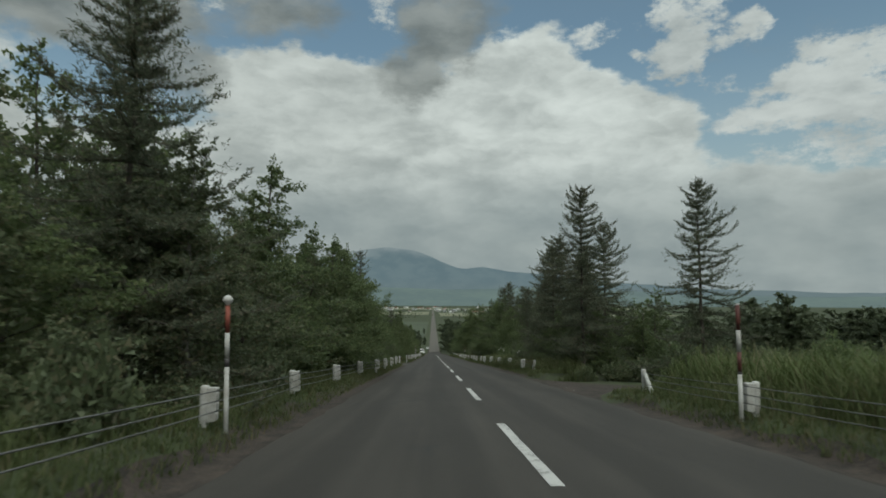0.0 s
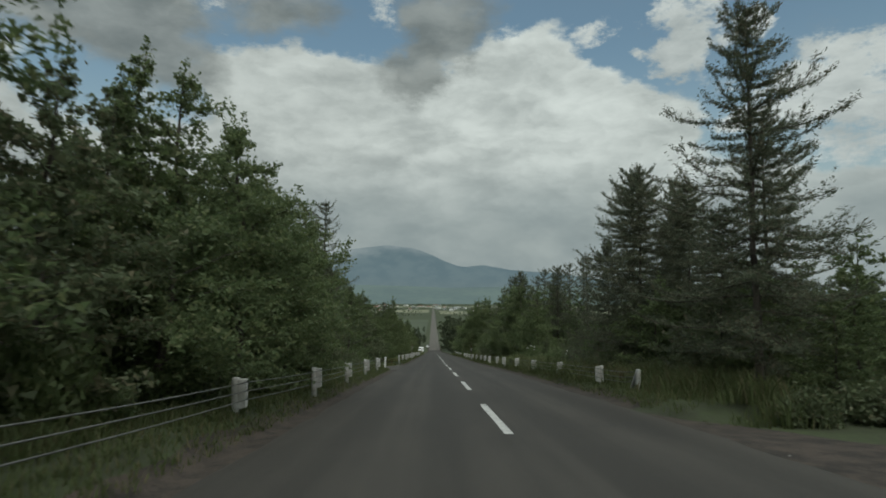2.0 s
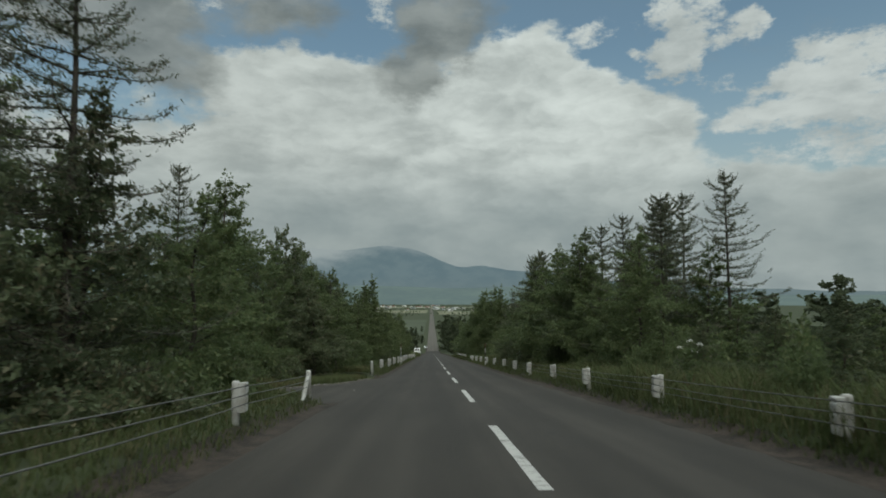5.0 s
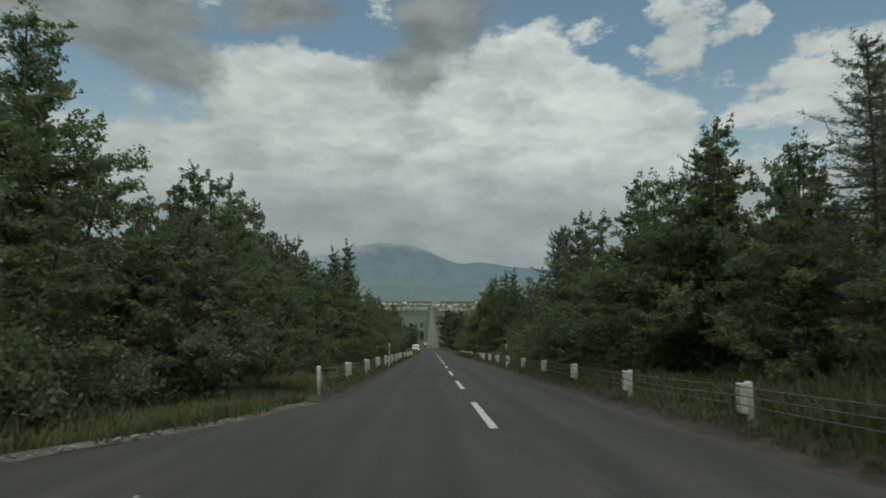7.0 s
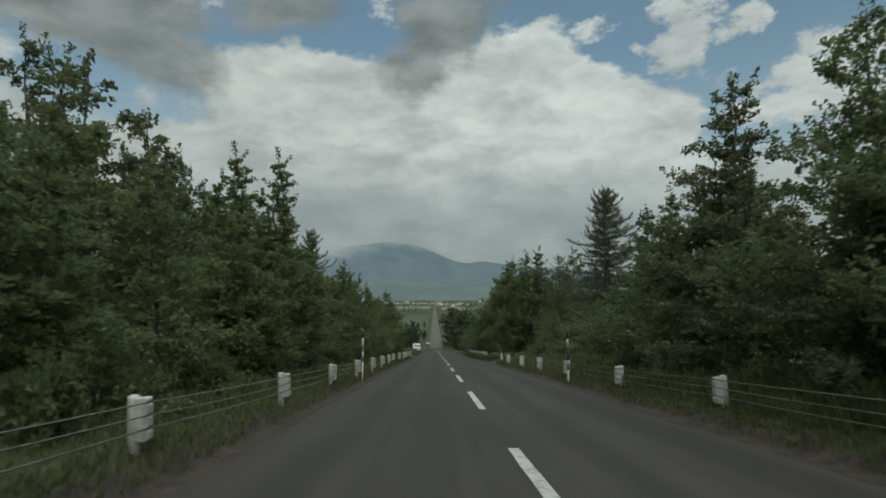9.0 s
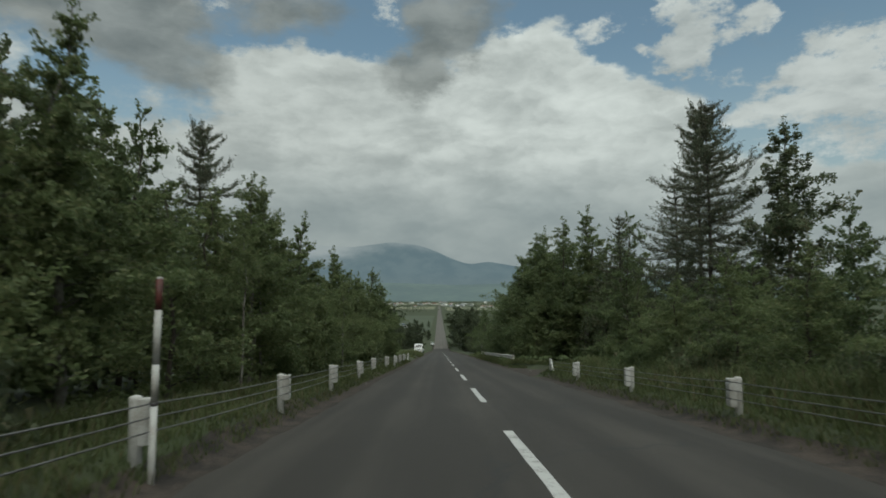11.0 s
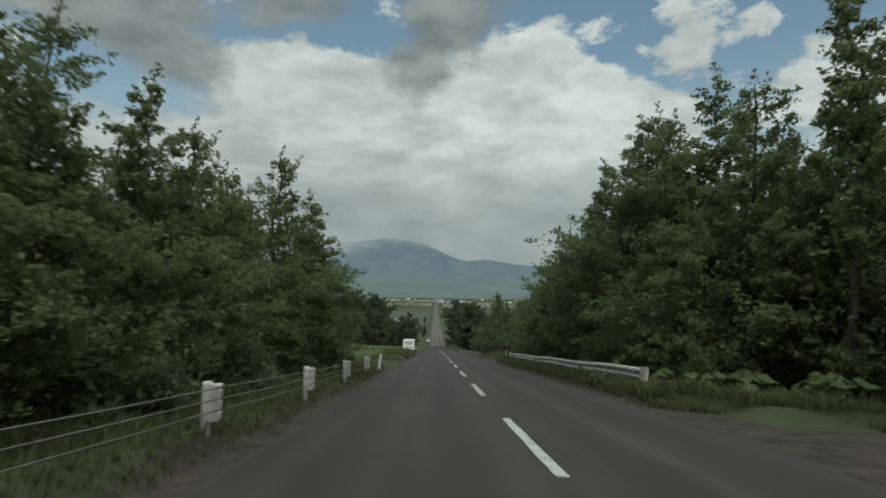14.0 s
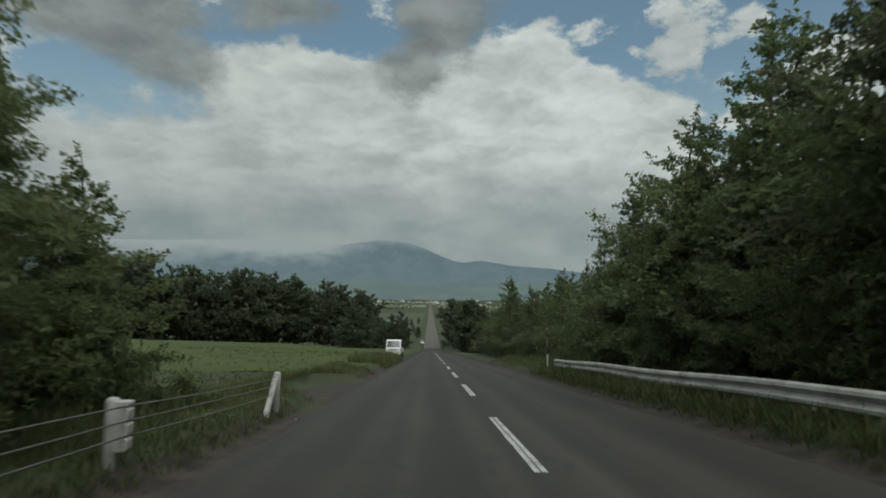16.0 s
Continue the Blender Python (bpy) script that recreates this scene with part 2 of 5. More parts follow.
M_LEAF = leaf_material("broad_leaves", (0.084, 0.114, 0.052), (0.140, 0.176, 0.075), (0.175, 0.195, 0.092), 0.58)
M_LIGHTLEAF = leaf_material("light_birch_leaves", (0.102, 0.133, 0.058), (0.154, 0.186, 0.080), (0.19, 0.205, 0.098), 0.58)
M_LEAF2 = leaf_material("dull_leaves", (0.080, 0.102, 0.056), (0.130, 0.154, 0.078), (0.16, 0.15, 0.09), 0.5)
M_WOOD = leaf_material("dark_forest_leaves", (0.074, 0.092, 0.052), (0.104, 0.122, 0.070), None, 0.55)
M_LARCH = leaf_material("larch_needles", (0.080, 0.096, 0.060), (0.120, 0.134, 0.086), (0.15, 0.13, 0.09), 0.5, 0.6)
M_GRASS = leaf_material("verge_grass", (0.062, 0.082, 0.032), (0.108, 0.128, 0.050), (0.13, 0.118, 0.062), 0.5, 0.7)
M_HAY = leaf_material("hay_grass", (0.050, 0.066, 0.014), (0.074, 0.092, 0.020), None, 0.45, 0.7)
M_MEADOW = leaf_material("tall_meadow_grass", (0.066, 0.092, 0.030), (0.118, 0.146, 0.052), (0.15, 0.14, 0.075), 0.4, 0.6)
M_DRY = leaf_material("reddish_dry_grass", (0.075, 0.065, 0.030), (0.15, 0.105, 0.055), (0.10, 0.13, 0.04), 0.3, 0.7)
M_FIELD = material("mown_field", (0.055, 0.071, 0.015), 0.95, (0.038, 0.050, 0.012), 0.15, 0.5, 5)
M_CROP = material("pale_crop_field", (0.165, 0.165, 0.105), 0.95, (0.11, 0.12, 0.075), 0.01, 0.0, 0.2)
M_FARGREEN = material("far_green_field", (0.060, 0.074, 0.042), 0.95, (0.046, 0.056, 0.034), 0.01, 0.0, 0.2)
def mountain_material():
    """Blue distance; haze and the low cloud on its tops are painted as glow."""
    mat = bpy.data.materials.new("painted_haze_blue_mountain")
    mat.use_nodes = True
    T = Tree(mat.node_tree)
    co = T.n("ShaderNodeNewGeometry").outputs["Position"]
    z = T.n("ShaderNodeSeparateXYZ", {0: co}).outputs[2]
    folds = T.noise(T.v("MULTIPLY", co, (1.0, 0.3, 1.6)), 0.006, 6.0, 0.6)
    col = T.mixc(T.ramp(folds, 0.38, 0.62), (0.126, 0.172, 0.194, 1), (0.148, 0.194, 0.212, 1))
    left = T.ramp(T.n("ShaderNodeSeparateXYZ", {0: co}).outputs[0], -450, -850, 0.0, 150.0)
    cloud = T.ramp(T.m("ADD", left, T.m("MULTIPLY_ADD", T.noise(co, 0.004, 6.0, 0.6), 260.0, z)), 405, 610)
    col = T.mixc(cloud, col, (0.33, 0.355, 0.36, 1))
    # distance haze painted in: the glowing colour pales towards the base
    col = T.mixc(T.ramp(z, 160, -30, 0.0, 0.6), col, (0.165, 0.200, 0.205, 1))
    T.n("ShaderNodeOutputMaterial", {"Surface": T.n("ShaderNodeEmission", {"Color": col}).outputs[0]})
    return mat


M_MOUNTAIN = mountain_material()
# the foothills' blue-grey glow stands in for the haze before them
M_HILL = material("painted_haze_green_foothill", (0.03, 0.045, 0.035), 1.0, (0.008, 0.018, 0.02), 0.003, 0.0, 0.02, glow=(0.094, 0.120, 0.118))
M_GRAVEL = material("pale_gravel", (0.125, 0.112, 0.095), 0.95, (0.035, 0.030, 0.025), 2.2, 0.8, 26)
M_WHITEFLOWER = leaf_material("white_flower_heads", (0.55, 0.55, 0.50), (0.70, 0.70, 0.64), None, 0.3, 0.7)
M_STONE = material("pale_stone", (0.22, 0.21, 0.20), 0.85, (0.12, 0.11, 0.10), 20, 0.4, 60)
M_WALL = material("pale_house_wall", (0.70, 0.70, 0.67), 0.8)
M_ROOFA = material("grey_blue_roof", (0.22, 0.25, 0.28), 0.6)
M_ROOFB = material("rusty_red_roof", (0.30, 0.13, 0.09), 0.6)
M_CARPAINT = material("white_car_paint", (0.64, 0.64, 0.63), 0.35, (0.56, 0.56, 0.55), 2)
M_GLASS = glass_material("dark_car_glass", (0.04, 0.05, 0.05))
M_TYRE = material("tyre_rubber", (0.025, 0.025, 0.025), 0.85)
M_RIM = material("silver_rim", (0.5, 0.5, 0.5), 0.35, None, 4, 0, 60, 0.8)
M_LAMP = material("clear_lamp_lens", (0.75, 0.75, 0.72), 0.15)
M_AMBER = material("amber_lens", (0.65, 0.28, 0.05), 0.2)
M_TRIM = material("black_plastic_trim", (0.03, 0.03, 0.03), 0.6)

# ---- structure ----
def part(name, bm, mat, parent=None, label=""):
    """Links a bmesh as one mesh object, under a thing or part."""
    me = bpy.data.meshes.new(name)
    bm.to_mesh(me)
    bm.free()
    me.materials.append(mat)
    ob = new(name, me)
    ob.parent = parent
    return tagged(ob, label)


def mesh_ob(name, verts, faces, mat, parent=None, smooth=False, label=""):
    me = bpy.data.meshes.new(name)
    me.from_pydata([tuple(v) for v in verts], [], faces)
    me.materials.append(mat)
    if smooth:
        me.polygons.foreach_set("use_smooth", [True] * len(me.polygons))
    ob = new(name, me)
    ob.parent = parent
    return tagged(ob, label)


def grid(name, rows, mat, smooth=True):
    """A sheet from rows of points, all of one length."""
    n = len(rows[0])
    faces = [(j * n + i, j * n + i + 1, (j + 1) * n + i + 1, (j + 1) * n + i) for j in range(len(rows) - 1) for i in range(n - 1)]
    return mesh_ob(name, [p for r in rows for p in r], faces, mat, None, smooth)


def step(a, b, t):
    k = min(1.0, max(0.0, (t - a) / (b - a)))
    return k * k * (3 - 2 * k)


LEFT, RIGHT = -3.62, 3.3


def ground_h(x, s):
    """Height of the ground over the road's own level."""
    if x < 0:
        h = -0.06 + 0.31 * step(-3.9, -4.55, x)
        h += step(160, 185, s) * (0.1 * step(-3.9, -4.8, x) + 0.5 * step(-6, -9, x) + 1.4 * step(-8, -40, x)) * (1 - step(330, 420, s))
        h -= 0.25 * step(-5.5, -9, x) * (1 - step(140, 160, s))
    else:
        h = -0.06 + 0.27 * step(3.6, 4.25, x) - 0.65 * step(6, 12, x)
    for s0, s1, x0, x1 in ((55.8, 61.4, -11.5, -3.5), (61, 73, -7.6, -3.5), (17.3, 28, 3.4, 8.0), (121, 130.5, 3.4, 7.6), (130.5, 134.2, 3.4, 5.0), (154, 163.5, -5.7, -3.5)):
        if s0 < s < s1 and x0 < x < x1:
            return -0.12
    if abs(x) > 4.2:
        h += 0.05 * noise.noise((x * 0.7, s * 0.5, 0)) + 0.12 * noise.noise((x * 0.12, s * 0.12, 3)) * step(5, 9, abs(x))
    return h


def ground_at(x, s, lift=0.0):
    return at(x, s, ground_h(x, s) + lift)


xs = [-4.9, -4.5, -4.35, -4.2, -4.05, -3.9, LEFT + 0.1, RIGHT - 0.1, 3.6, 3.75, 3.9, 4.05, 4.2, 4.8] + [d * k for d in (-1, 1) for k in (5.5, 6.5, 7.5, 9, 11, 13, 16, 20, 25, 32, 40, 50, 65, 85, 110, 150, 200, 280, 400, 600, 900, 1400, 2200, 3200, 4300)]
xs.sort()
ss = [-70 + 1.5 * i for i in range(220)] + [260 + 8 * i for i in range(30)] + [500 + 40 * i for i in range(25)] + [1500 + 150 * i for i in range(20)]
tagged(grid("ground", [[ground_at(x, s) for x in xs] for s in ss], M_GROUND), "green grassy hillside running down to a wide plain", "ground", kind="structure")


def ragged(x, s, amount=0.09):
    return x + amount * noise.noise((s * 0.9, x, 0)) + amount * 0.6 * noise.noise((s * 3.1, x, 5))


rs = [-70 + 0.75 * i for i in range(440)] + [260 + 8 * i for i in range(30)] + [500 + 40 * i for i in range(72)]
tagged(grid("road", [[at(ragged(LEFT, s), s, -0.02), at(LEFT + 0.25, s), at(-1.8, s, 0.012), at(0, s, 0.02), at(1.7, s, 0.012), at(RIGHT - 0.25, s), at(ragged(RIGHT, s, 0.17), s, -0.02)] for s in rs if s < 381], M_ASPHALT),
       "grey worn asphalt two-lane country road", "road", kind="structure")
tagged(grid("road_far", [[at(LEFT, s, 0.0), at(0, s, 0.02), at(RIGHT, s, 0.0)] for s in rs if s >= 380], M_HAZED_ASPHALT), "asphalt road running straight over the plain, paled by painted haze", "road", kind="structure")
for side, edge, s0, s1 in ((-1, LEFT, -70, 57.5), (-1, LEFT, 71.0, 154.0), (-1, LEFT, 162.5, 420), (1, RIGHT, -70, 17.0), (1, RIGHT, 28.5, 121.0), (1, RIGHT, 133.0, 420)):
    rows = []
    for s in rs:
        if s0 <= s < s1:
            dip = 0.09 * (1 - step(s0, s0 + 2.5, s)) + 0.09 * step(s1 - 2.5, s1, s)
            wide = 0.66 + 0.2 * noise.noise((s * 0.6, side, 2)) + 0.1 * noise.noise((s * 2.6, side, 4))
            cut = [(-0.12, -0.028), (0.15, -0.03 + 0.015 * noise.noise((s * 2, 1, side)))]
            cut += [(d, ground_h(edge + side * d, s) + 0.02) for d in (0.3, 0.45, 0.55, wide)]
            rows.append([at(edge + side * d, s, h - dip) for d, h in sorted(cut)][::side])
    tagged(grid("shoulder", rows, M_DIRT), "bare gravelly dirt road shoulder", "road shoulder", kind="structure")


def apron(name, mat, label, outline, lift=-0.02):
    """A flat side area: rows of (s, near x, far x)."""
    s0, s1 = outline[0][0], outline[-1][0]
    rows = []
    n = int((s1 - s0) / 0.5) + 1
    for i in range(n):
        s = s0 + (s1 - s0) * i / (n - 1)
        a = float(np.interp(s, [o[0] for o in outline], [o[1] for o in outline]))
        b = float(np.interp(s, [o[0] for o in outline], [o[2] for o in outline]))
        b = ragged(b, s, 0.15)
        rows.append([at(a + (b - a) * k / 6, s, lift - 0.012 * k if k < 6 else -0.10) for k in range(7)])
    if outline[0][2] < 0:
        rows = [r[::-1] for r in rows]
    return tagged(grid(name, rows, mat), label, "side road", kind="structure")


apron("turnout_left", M_ASPHALT, "grey asphalt turnout beside the road", [(56.3, -3.5, -3.8), (57.2, -3.5, -9.6), (59, -3.5, -9.0), (61, -3.5, -7.7), (64, -3.5, -6.5), (67, -3.5, -5.3), (72, -3.5, -4.2), (74, -3.5, -3.7)])
apron("turnout_right", M_DIRT, "brown gravel side turning beside the road", [(16.5, 3.2, 3.5), (18, 3.2, 8), (22, 3.2, 10), (24.5, 3.2, 6), (29.5, 3.2, 3.6)])
apron("turnout_dirt", M_DIRT, "brown dirt side track by the road", [(120.3, 3.2, 3.5), (121.5, 3.2, 9), (126, 3.2, 8), (130, 3.2, 6.6), (133.5, 3.2, 4.2), (134.5, 3.2, 3.6)])
apron("field_track", M_DIRT, "brown dirt track into the field", [(153.5, -3.5, -3.8), (155.5, -3.5, -4.8), (159, -3.5, -5.8), (162, -3.5, -5.4), (164, -3.5, -3.8)])
tagged(grid("gravel_edge", [[at(float(np.interp(s, (57.5, 61, 64, 67, 72), (-7.8, -7.5, -6.5, -5.3, -4.2))) + d + 0.12 * noise.noise((s * 1.3, d, 8)), s, h) for d, h in ((-0.30, -0.05), (-0.1, -0.04), (0.12 + 0.12 * noise.noise((s * 0.8, 3, 1)), -0.09))] for s in [57.6 + 0.3 * i for i in range(48)]], M_GRAVEL), "pale loose gravel along the turnout's edge", "gravel", kind="structure")
tagged(grid("field", [[ground_at(x, s, 0.03) for x in [-4.7 - 0.12 * k * k for k in range(24)]] for s in [165 + 2.0 * i for i in range(62)]], M_FIELD), "mown green hay field on the slope", "field", kind="structure")

# centre line dashes, five metres long and five apart
for k in range(-1, 30):
    s0 = 5.45 + 10 * k
    v = [at(x + ragged(0, s0 + 5 * i / 8 + 40 * x, 0.012), s0 + 5 * i / 8, 0.024 - abs(x) * 0.005) for i in range(9) for x in (-0.075, 0.075)]
    tagged(mesh_ob("lane_dash", v, [(2 * i, 2 * i + 1, 2 * i + 3, 2 * i + 2) for i in range(8)], M_PAINT), "worn white centre line dash painted on asphalt", "road marking", "centre line dashes")


# ---- roadside barriers and poles ----
def lathe(profile, sides=14):
    """A bmesh turned round z from (radius, height) pairs."""
    bm = bmesh.new()
    rings = [[bm.verts.new((r * math.cos(2 * math.pi * k / sides), r * math.sin(2 * math.pi * k / sides), z)) for k in range(sides)] for r, z in profile]
    for a, b in zip(rings, rings[1:]):
        for k in range(sides):
            bm.faces.new((a[k], a[(k + 1) % sides], b[(k + 1) % sides], b[k]))
    bm.faces.new(rings[0][::-1])
    bm.faces.new(rings[-1])
    for f in bm.faces:
        f.smooth = len(f.verts) == 4
    return bm


def box(bm, x0, x1, y0, y1, z0, z1, bevel=0.0):
    made = bmesh.ops.create_cube(bm, size=1.0)["verts"]
    for v in made:
        v.co = Vector((x0 + (v.co.x + 0.5) * (x1 - x0), y0 + (v.co.y + 0.5) * (y1 - y0), z0 + (v.co.z + 0.5) * (z1 - z0)))
    if bevel:
        edges = {e for v in made for e in v.link_edges}
        bmesh.ops.bevel(bm, geom=list(edges), offset=bevel, segments=2, affect="EDGES")
    return bm


def prism(outline, y0, y1):
    """A bmesh from an outline of (x, z), drawn out along y."""
    bm = bmesh.new()
    a = [bm.verts.new((x, y0, z)) for x, z in outline]
    b = [bm.verts.new((x, y1, z)) for x, z in outline]
    n = len(outline)
    for i in range(n):
        bm.faces.new((a[i], a[(i + 1) % n], b[(i + 1) % n], b[i]))
    bm.faces.new(a[::-1])
    bm.faces.new(b)
    bmesh.ops.recalc_face_normals(bm, faces=bm.faces)
    return bm


def tube(verts, faces, pts, r0, r1, sides=6):
    base = len(verts)
    n = len(pts)
    for i, p in enumerate(pts):
        a = Vector(pts[min(i + 1, n - 1)]) - Vector(pts[max(i - 1, 0)])
        a.normalize()
        u = a.orthogonal().normalized()
        w = a.cross(u)
        r = r0 + (r1 - r0) * i / (n - 1)
        for k in range(sides):
            c, s = math.cos(2 * math.pi * k / sides), math.sin(2 * math.pi * k / sides)
            verts.append(tuple(Vector(p) + u * (r * c) + w * (r * s)))
    for i in range(n - 1):
        for k in range(sides):
            k2 = (k + 1) % sides
            faces.append((base + i * sides + k, base + i * sides + k2, base + (i + 1) * sides + k2, base + (i + 1) * sides + k))


HEIGHTS = (0.735, 0.59, 0.445)


def post_mesh():
    bm = lathe([(0.068, -0.5), (0.068, 0.775), (0.064, 0.80), (0.045, 0.815), (0.0001, 0.82)])
    me = bpy.data.meshes.new("post")
    bm.to_mesh(me)
    bm.free()
    me.materials.append(M_POST)
    return me


def bracket_mesh():
    out = [(0.05, 0.785), (0.18, 0.79)]
    for z in HEIGHTS:
        out += [(0.188, z + 0.030), (0.182, z + 0.016), (0.158, z + 0.010), (0.158, z - 0.010), (0.182, z - 0.016), (0.19, z - 0.028)]
    out += [(0.186, 0.33), (0.17, 0.312), (0.10, 0.30), (0.05, 0.305)]
    bm = prism(out, -0.062, 0.062)
    bmesh.ops.bevel(bm, geom=list(bm.edges), offset=0.006, segments=1, affect="EDGES")
    me = bpy.data.meshes.new("bracket")
    bm.to_mesh(me)
    bm.free()
    me.materials.append(M_POST)
    return me


POST, BRACKET = post_mesh(), bracket_mesh()


POST_LINE = {-1: [(-10, -4.5), (8.2, -4.54), (14.1, -4.63), (20, -4.57), (26.2, -4.52), (31.6, -4.27), (37.5, -4.27), (50, -4.34), (55.4, -4.32), (73.3, -4.44), (79.2, -4.44), (85.2, -4.33), (91.5, -4.38), (102.7, -4.21), (108.3, -4.24), (114.8, -4.31), (120.9, -4.44), (127, -4.34), (132.6, -4.23), (138.8, -4.3), (145, -4.34), (150.8, -4.22)],
             1: [(-10, 4.3), (9.7, 4.3), (15.9, 4.6), (32, 4.34), (35.3, 4.28), (47, 4.16), (58.9, 4.0), (65, 4.16), (70.6, 4.03), (76.9, 4.17), (83.4, 4.32), (89.2, 4.23), (101, 4.1), (106.8, 4.05), (112.9, 4.03), (119.1, 4.2)]}


def barrier(side, stations, brace_first, brace_last, seed):
    rnd = random.Random(seed)
    root = tagged(new("cable_barrier"), "white posts with three grey steel cables along the road", "guard cable")
    line_x = [np.interp(s, [q[0] for q in POST_LINE[side]], [q[1] for q in POST_LINE[side]]) for s in stations]
    root.location = at(line_x[0], stations[0])
    inv = Matrix.Translation(-root.location)
    spots = []
    for i, s in enumerate(stations):
        x = float(line_x[i])
        p = at(x + rnd.uniform(-0.01, 0.01), s, (0.045 if side < 0 else -0.005) + rnd.uniform(-0.012, 0.012))
        post = new("post", POST)
        post.parent = root
        tilt = Euler((rnd.uniform(-0.03, 0.03), rnd.uniform(-0.03, 0.03), 0 if side < 0 else math.pi))
        post.matrix_basis = inv @ Matrix.LocRotScale(p, tilt, None)
        end = i == 0 and brace_first or i == len(stations) - 1 and brace_last
        if not end:
            br = new("bracket", BRACKET)
            br.parent = post
        else:
            way_ = 1 if i == 0 else -1
            v, f = [], []
            tube(v, f, [inv @ (p + Vector((0, 0, 0.74))), inv @ at(x, s + way_ * 0.95, -0.15)], 0.055, 0.06, 10)
            mesh_ob("strut", v, f, M_POST, root, True, "white diagonal strut")
        spots.append(p)
    for h in HEIGHTS:
        v, f = [], []
        line = []
        for a, b in zip(spots, spots[1:]):
            sag = rnd.uniform(0.005, 0.03)
            for k in range(6):
                q = k / 6
                line.append(a.lerp(b, q) + Vector((-side * 0.168, 0, h - sag * 4 * q * (1 - q))))
        line.append(spots[-1] + Vector((-side * 0.168, 0, h)))
        if brace_first:
            line[0] = spots[0] + Vector((0, 0.06 + (0.7 - h), h))
        if brace_last:
            line[-1] = spots[-1] + Vector((0, -0.06 - (0.7 - h), h))
        tube(v, f, [inv @ p for p in line], 0.009, 0.009, 6)
        mesh_ob("cable", v, f, M_CABLE, root, True, "grey twisted steel cable")
    return root


barrier(-1, [-9.8, -3.8, 2.2, 8.2, 14.1, 20.0, 26.2, 31.6, 37.5, 43.6, 49.6, 55.4], False, True, 1)
barrier(-1, [73.3, 79.2, 85.25, 91.5, 97.2, 102.7, 108.3, 114.85, 120.9, 127.1, 132.6, 138.8, 144.95, 150.8], True, True, 2)
barrier(1, [-8.4, -2.4, 3.6, 9.7, 15.9], False, True, 3)
barrier(1, [32.1, 35.3, 41.2, 47.1, 53.1, 58.9, 65.05, 70.6, 76.9, 83.4, 89.2, 95.6, 101.2, 106.8, 112.9, 119.1], True, True, 4)


def pole(x, s, bands, ball, lean):
    root = tagged(new("snow_pole"), "slim red and white striped snow marker pole", "marker pole", "snow poles")
    root.matrix_basis = Matrix.LocRotScale(ground_at(x, s), Euler((lean, -lean * 0.6, 0)), None)
    for a, b, mat, label in bands:
        r = 0.036
        part("band", lathe([(r, a), (r, b)], 10), mat, root, label)
    top = bands[-1][1]
    if ball:
        part("reflector", lathe([(0.02, top), (0.03, top + 0.02), (0.075, top + 0.07), (0.075, top + 0.1), (0.04, top + 0.15), (0.001, top + 0.16)], 12), M_POST, root, "round white reflector")
    else:
        part("cap", lathe([(0.036, top), (0.03, top + 0.02), (0.001, top + 0.025)], 10), M_POST, root)


W_, R_, S_, D_ = (M_POST, "white painted band"), (M_RED, "faded red band"), (M_DULLRED, "dark red band"), (M_BANDDARK, "dark tape band")
pole(-4.28, 8.4, [(-0.3, 0.98, *W_), (0.98, 1.10, *D_), (1.10, 1.48, *W_), (1.48, 1.88, *R_)], True, 0.012)
pole(4.03, 9.65, [(-0.3, 0.80, *W_), (0.80, 0.84, *D_), (0.84, 1.18, *S_), (1.18, 1.55, *W_), (1.55, 1.98, *S_)], False, 0.01)
pole(-4.02, 97.0, [(-0.3, 0.80, *W_), (0.80, 0.84, *D_), (0.84, 1.22, *W_), (1.22, 1.78, *W_), (1.78, 2.1, *S_)], False, -0.015)
pole(3.85, 94.2, [(-0.3, 0.45, *W_), (0.45, 0.62, *D_), (0.62, 0.8, *W_), (0.8, 1.2, *D_), (1.2, 1.58, *W_), (1.58, 2.0, *S_)], False, 0.008)
pole(4.42, 167.4, [(-0.3, 0.80, *W_), (0.80, 1.15, *S_), (1.15, 1.6, *W_), (1.6, 2.0, *S_)], False, 0.01)


